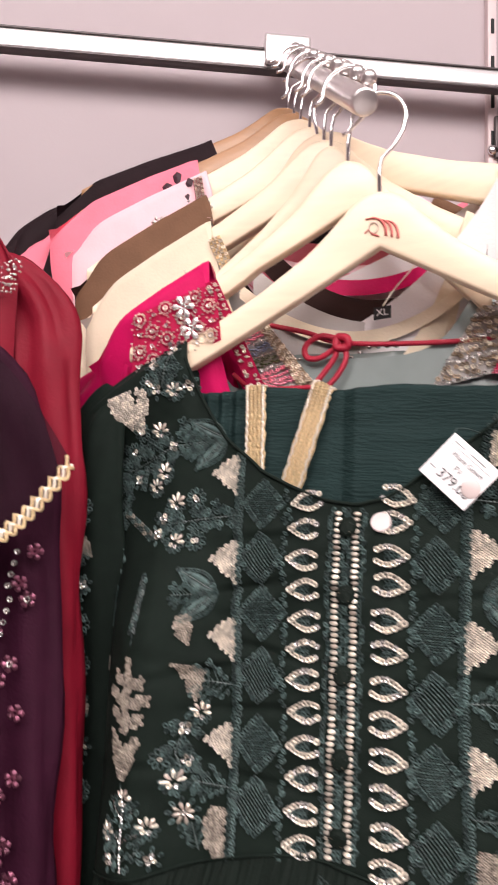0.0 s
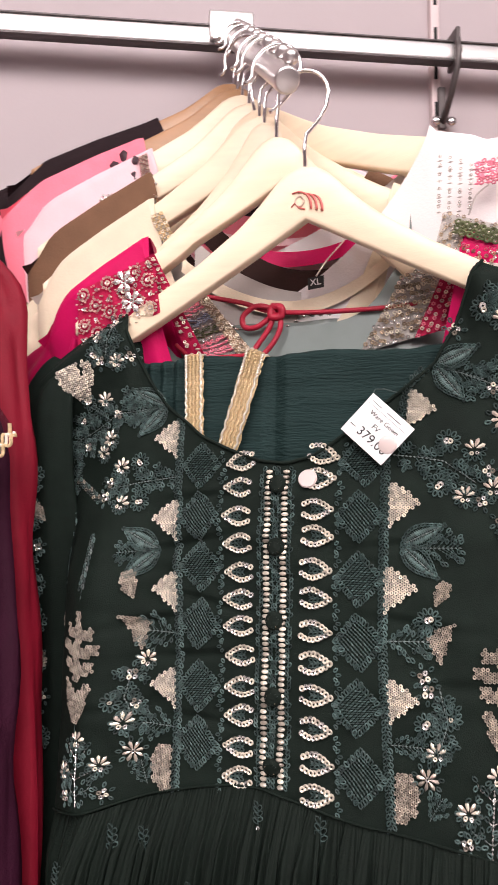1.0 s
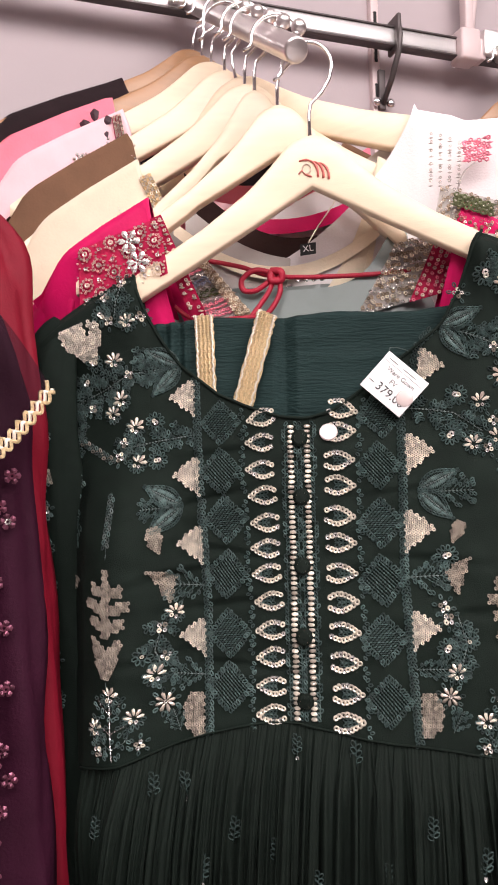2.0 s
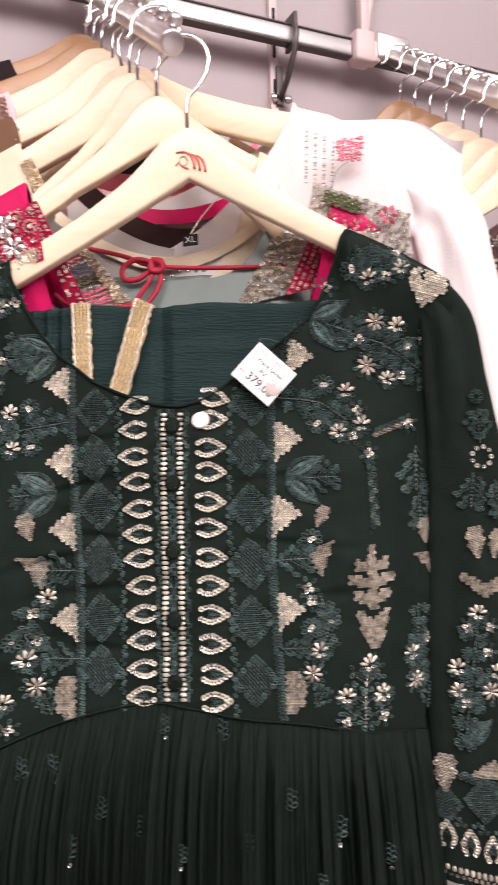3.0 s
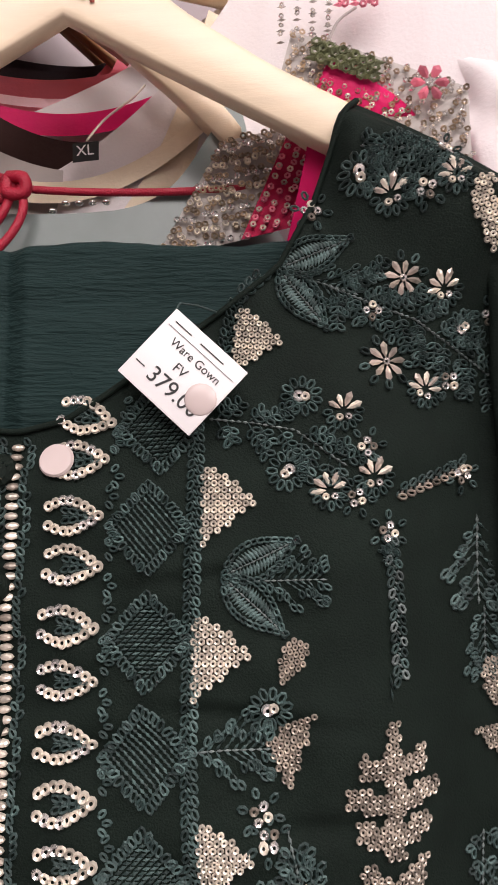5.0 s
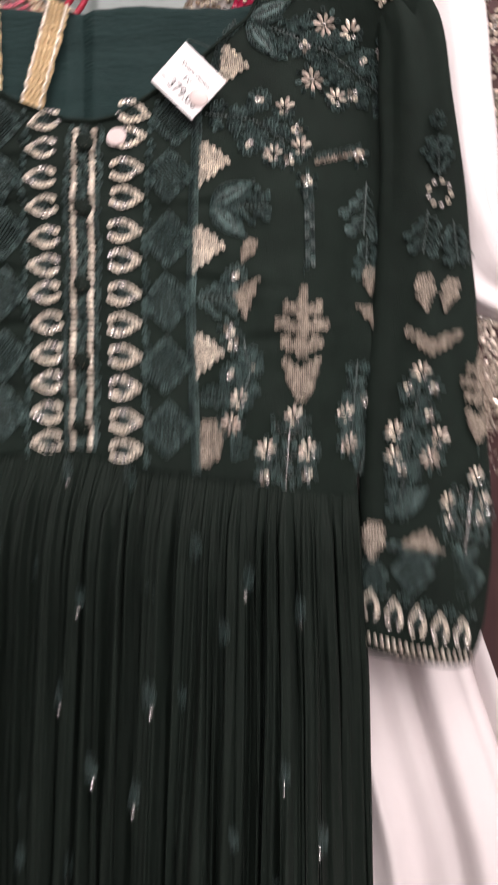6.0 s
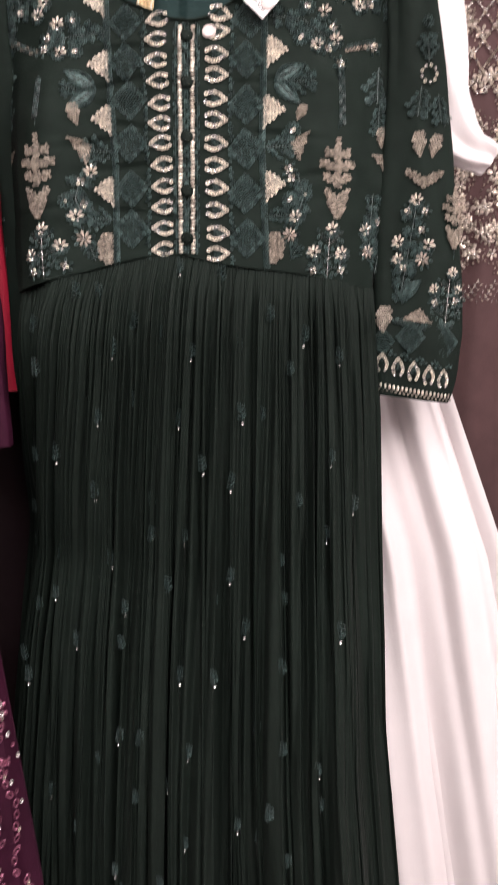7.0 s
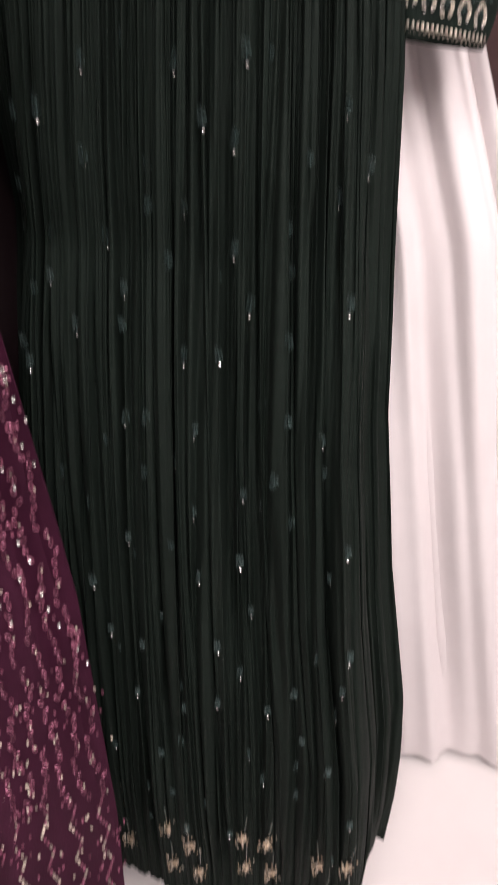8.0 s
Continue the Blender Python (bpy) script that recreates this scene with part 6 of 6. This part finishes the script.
def petals(parent, inv, u, y, z, r, mat, n=5, name="dark_flower"):
    s = Stitch(int(u * 999) % 97)
    for k in range(n):
        s.petal(0, 0, r, k * 6.283 / n + 0.4, mat, 1.6)
    s.disc(0, 0, r * 0.22, SILVER, 0.0012)
    ob = new(name, s.mesh(name))
    ob.parent = parent
    ob.matrix_basis = inv @ G_POSE @ pose(u, y, z)
    return ob


WINEPETAL = material("wine_petals", (0.035, 0.006, 0.014), 0.6, vary=0.2)
petals(pink, PKI, -0.220, 0.138, 1.904, 0.019, WINEPETAL)
petals(pink, PKI, -0.211, 0.138, 1.888, 0.006, SILVER)
petals(pink, PKI, 0.02, 0.17, 1.795, 0.016, WINEPETAL)
edge = into(PKI, [(-0.203, 0.138, 1.912), (-0.193, 0.138, 1.914), (-0.189, 0.138, 1.890), (-0.199, 0.138, 1.887)])
sheet("neck_trim", edge, MAGEMB, pink, 4, 10, 0.0005)
scatter(pink, edge, "trim_beads", 10, 3, [("disc", GOLD), ("disc", ROSE)], 0.01, 21, 0.002, 0.9)
seq = into(PPI, [(-0.247, 0.122, 1.864), (-0.180, 0.124, 1.880), (-0.172, 0.122, 1.858), (-0.230, 0.120, 1.845)])
scatter(palepink, seq, "floral_sequins", 2, 5, [("flower", SILVER), ("swirl", SILVER)], 0.06, 22, 0.003, 1.1)
scatter(palepink, seq, "silver_beadwork", 6, 12, [("disc", SILVER), ("disc", PALEPINK)], 0.04, 23, 0.002, 0.9)
BKI = BLACK_POSE.inverted()
for k in range(3):
    cord("pinstripe", [(-0.335 + 0.010 * k, 0.150, 1.918 - 0.012 * k), (-0.315, 0.150, 1.924 - 0.012 * k), (-0.290, 0.152, 1.930 - 0.012 * k)], 0.0006, CREAM, black, BKI)

# ---- white kurta: pink flower and silver stitching ----
WI = WHITE_POSE.inverted()
for k in range(4):
    u = 0.114 + 0.008 * k
    bead = into(WI, [(u, 0.052, 1.832 - 0.003 * k), (u + 0.002, 0.052, 1.830 - 0.003 * k), (u, 0.050, 1.782), (u - 0.002, 0.050, 1.784)])
    scatter(white, bead, "stitch_line", 16, 1, [("disc", SILVER), ("bar", GREYLIN)], 0.05, 30 + k, 0.002, 0.8)
fl = into(WI, [(0.142, 0.054, 1.824), (0.166, 0.052, 1.824), (0.164, 0.050, 1.803), (0.142, 0.052, 1.803)])
scatter(white, fl, "pink_flower", 7, 6, [("bar", PINKTHR), ("disc", PINKTHR)], 0.05, 35, 0.002, 1.2)
cord("stem", [(0.152, 0.050, 1.803), (0.142, 0.050, 1.795), (0.136, 0.050, 1.780)], 0.0008, GREYLIN, white, WI)

# ---- lattice gown: silver lattice, flowers, border, plain skirt ----
LI = LATTICE_POSE.inverted()


LATTICE_FRONT = [c for c in lattice.children if c.name.startswith("front")][0].data
LATTICE_CLOTH = BVHTree.FromPolygons([v.co for v in LATTICE_FRONT.vertices], [tuple(p.vertices) for p in LATTICE_FRONT.polygons])


def cloth_at(x, z):
    """Depth of the gown's front at a place in its own frame, or None beside the cloth."""
    hit = LATTICE_CLOTH.ray_cast(Vector((x, -1, z)), Vector((0, 1, 0)))[0]
    return hit.y if hit else None


def on_cloth(x, z, m=0.009):
    return all(cloth_at(x + i * m, z + j * m) is not None for i in (-1, 1) for j in (-1, 1))


def lattice_y(x, z):
    y = cloth_at(x, z)
    return -0.045 if y is None else y - 0.001


def lattice_work():
    s = Stitch(40)
    for k in range(-14, 15):
        for sg in (-1, 1):
            for j in range(70):
                z = -0.05 - j * 0.0036
                x = k * 0.026 + sg * (z + 0.12) * 0.75
                if z > -0.29 and on_cloth(x, z, 0.004):
                    s.disc(x, z, 0.0022, SILVER if s.rng.random() < 0.5 else ROSE, 0.0015, 5, 0.002)
    ob = new("silver_lattice", s.mesh("silver_lattice"))
    for v in ob.data.vertices:
        v.co.y += lattice_y(v.co.x, v.co.z)
    ob.parent = lattice
    fl = Stitch(41)
    r = fl.rng
    for k in range(420):
        x = r.uniform(-0.165, 0.165)
        z = r.uniform(-0.52, -0.28) if k > 70 else r.uniform(-0.28, -0.11)
        if not on_cloth(x, z, 0.012):
            continue
        n = 5
        rad = r.uniform(0.007, 0.011)
        a0 = r.uniform(0, 6)
        for j in range(n):
            fl.petal(x, z, rad, a0 + j * 6.283 / n, PEARL if j % 2 else ROSE, 1.5)
        fl.disc(x, z, 0.002, SILVER, 0.002)
        for j in range(6):
            fl.disc(x + 0.013 * math.cos(a0 + j * 0.5), z + 0.013 * math.sin(a0 + j * 0.5), 0.0014, ROSE, 0.001, 5)
    for k in range(90):
        t = k / 89
        for row in range(4):
            if on_cloth(-0.165 + 0.33 * t, -0.535, 0.004):
                fl.petal(-0.165 + 0.33 * t, -0.535 - 0.007 * row, 0.006, 0.7 + row + k, SILVER if (k + row) % 2 else ROSE)
    for k in range(130):
        x, z = r.uniform(-0.168, -0.02), r.uniform(-0.26, -0.03)
        if on_cloth(x, z, 0.006) and x < -0.10 + 0.3 * min(0, z + 0.15):
            for j in range(4):
                fl.petal(x, z, 0.008, r.uniform(0, 6), PEARL if j % 2 else ROSE, 1.5)
    ob = new("floral_beadwork", fl.mesh("floral_beadwork"))
    for v in ob.data.vertices:
        v.co.y += lattice_y(v.co.x, v.co.z) - 0.001
    ob.parent = lattice


lattice_work()

# ---- aubergine gown: sheer short sleeve with scalloped gold edge, sequin vines ----
PI_ = PURPLE_POSE.inverted()


def net_sleeve():
    tipa, tipb = Vector((-0.220, -0.045, 1.610)), Vector((-0.290, -0.055, 1.550))
    top_a, top_b = Vector((-0.285, -0.030, 1.69)), Vector((-0.35, -0.03, 1.67))

    def fn(a, b):
        rim = tipa.lerp(tipb, a) + Vector((0, 0, -0.012 * math.sin(math.pi * a)))
        top = top_a.lerp(top_b, a)
        p = top.lerp(rim, b) + Vector((0.0, -0.012 * math.sin(math.pi * b) - 0.004 * math.sin(a * 14) * b, 0.010 * math.sin(math.pi * b)))
        return tuple(PI_ @ p)
    v, f = grid(fn, 30, 24)
    link("net_sleeve", v, f, PURPNET, purple, "sheer dark purple net sleeve")
    for row in range(3):
        pts = []
        for k in range(100):
            a = k / 99
            p = tipa.lerp(tipb, a) + Vector((0, -0.003 - 0.001 * row, -0.012 * math.sin(math.pi * a)))
            d = 0.0045 * abs(math.sin(k * 0.42 + row)) + 0.0030 * row
            pts.append(PI_ @ (p + Vector((0.5, 0, -0.8)).normalized() * (d - 0.004)))
        v, f = tube(pts, 0.0014, 6)
        link("scalloped_edge", v, f, LACE if row != 1 else GOLD, purple, "scalloped gold lace edge")


net_sleeve()


def purple_front(x, z):
    """Front of the aubergine gown in its own frame."""
    hw = lerp_table(PURPLE_WIDTH, z)
    q = max(-0.99, min(0.99, x / hw))
    return -(0.03 * math.sqrt(1 - q * q * 0.985) + 0.0026) + lerp_table([(-1.8, -0.28), (-1.1, -0.12), (-0.1, 0.0)], z) - 0.014


def sequin_vines():
    s = Stitch(50)
    r = s.rng
    for k in range(300):
        z = -0.32 - 1.44 * (k / 300) ** 0.85
        hw = lerp_table(PURPLE_WIDTH, z)
        x = r.uniform(0.02, 0.985) * hw
        if z > -1.25:
            for j in range(4):
                s.petal(x, z, 0.0055, r.uniform(0, 6.28), WINE, 2.2)
            s.disc(x, z, 0.0026, SILVER if r.random() < 0.5 else WINE, 0.002)
            if r.random() < 0.5:
                for j in range(4):
                    s.disc(x + 0.004 * j, z - 0.011 * j - 0.01, 0.0022, SILVER if j % 2 else WINE, 0.0015)
        else:
            for j in range(4):
                s.disc(x + r.uniform(-0.02, 0.02), z + r.uniform(-0.03, 0.03), 0.0019, ROSE if r.random() < 0.25 else WINE, 0.0015, 6)
    for col in range(15):
        for j in range(74):
            z = -0.62 - 0.0112 * j
            x = (0.03 + 0.066 * col) * lerp_table(PURPLE_WIDTH, z) + 0.005 * math.sin(0.7 * j + col)
            s.loop(x, z, 0.0075, 1.57 + r.uniform(-0.9, 0.9), WINE, 0.0009)
            if (j + 3 * col) % 5 == 0:
                s.disc(x + 0.003, z, 0.0017, ROSE, 0.0012, 6)
    for k in range(28):
        for j in range(30):
            s.disc(0.01 + 0.255 * k / 28, -1.64 - 0.0045 * j, 0.0017, WINE, 0.0014, 5)
    for k in range(9):
        for j in range(34):
            z = -1.44 - 0.0062 * j
            x = (0.06 + 0.108 * k) * lerp_table(PURPLE_WIDTH, z) + 0.010 * abs((j % 8) - 4) / 4
            s.disc(x, z, 0.0021, ROSE if r.random() < 0.4 else WINE, 0.0015, 6)
    for z in (-1.10, -1.36, -1.425, -1.66):
        for k in range(44):
            s.disc((0.03 + 0.95 * k / 60) * lerp_table(PURPLE_WIDTH, z), z + r.uniform(-0.004, 0.004), 0.0017, ROSE if r.random() < 0.45 else WINE, 0.0015, 6)
    ob = new("sequin_vines", s.mesh("sequin_vines"))
    for v in ob.data.vertices:
        v.co.y += purple_front(v.co.x, v.co.z)
    ob.parent = purple
    tagged(ob, kind="stuff")


sequin_vines()


def sleeve_sequins():
    s = Stitch(52)
    r = s.rng
    for k in range(34):
        z = -0.30 - 0.38 * k / 34
        x = 0.232 + r.uniform(-0.026, 0.024)
        for j in range(5):
            s.petal(x, z, 0.0064, j * 1.257 + k, WINE, 2.2)
        s.disc(x, z, 0.0028, SILVER if k % 2 else WINE, 0.002)
        if k % 3 == 0:
            for j in range(4):
                s.disc(x - 0.012 - 0.002 * j, z - 0.008 * j, 0.0024, SILVER, 0.0015)
    ob = new("sleeve_beadwork", s.mesh("sleeve_beadwork"))
    for v in ob.data.vertices:
        v.co.y += 0.029 - 0.006 * smoothstep(-0.3, -0.66, v.co.z) + 5.0 * (v.co.x - 0.232) ** 2
    ob.parent = purple


sleeve_sequins()

# ---- maroon gown: silver beaded shoulder ----
MRI = MAROON_POSE.inverted()


def shoulder_beads():
    s = Stitch(60)
    r = s.rng
    for k in range(46):
        x = 0.09 + 0.13 * r.random()
        z = hanger_top(x) - 0.006 - 0.045 * r.random()
        n = 9
        for j in range(n):
            s.disc(x + 0.006 * math.cos(j * 0.7), z + 0.006 * math.sin(j * 0.7), 0.0012, SILVER, 0.001, 5)
        s.disc(x, z, 0.0018, SILVER, 0.0014)
    for k in range(30):
        x, z = r.uniform(0.15, 0.21), r.uniform(-0.27, -0.2)
        s.petal(x, z, 0.006, r.uniform(0, 6), MARSHEEN)
    ob = new("shoulder_beadwork", s.mesh("shoulder_beadwork"))
    for v in ob.data.vertices:
        v.co.y += hanger_bow(v.co.x) - 0.018
    ob.parent = maroon
    tagged(ob, kind="stuff")


shoulder_beads()
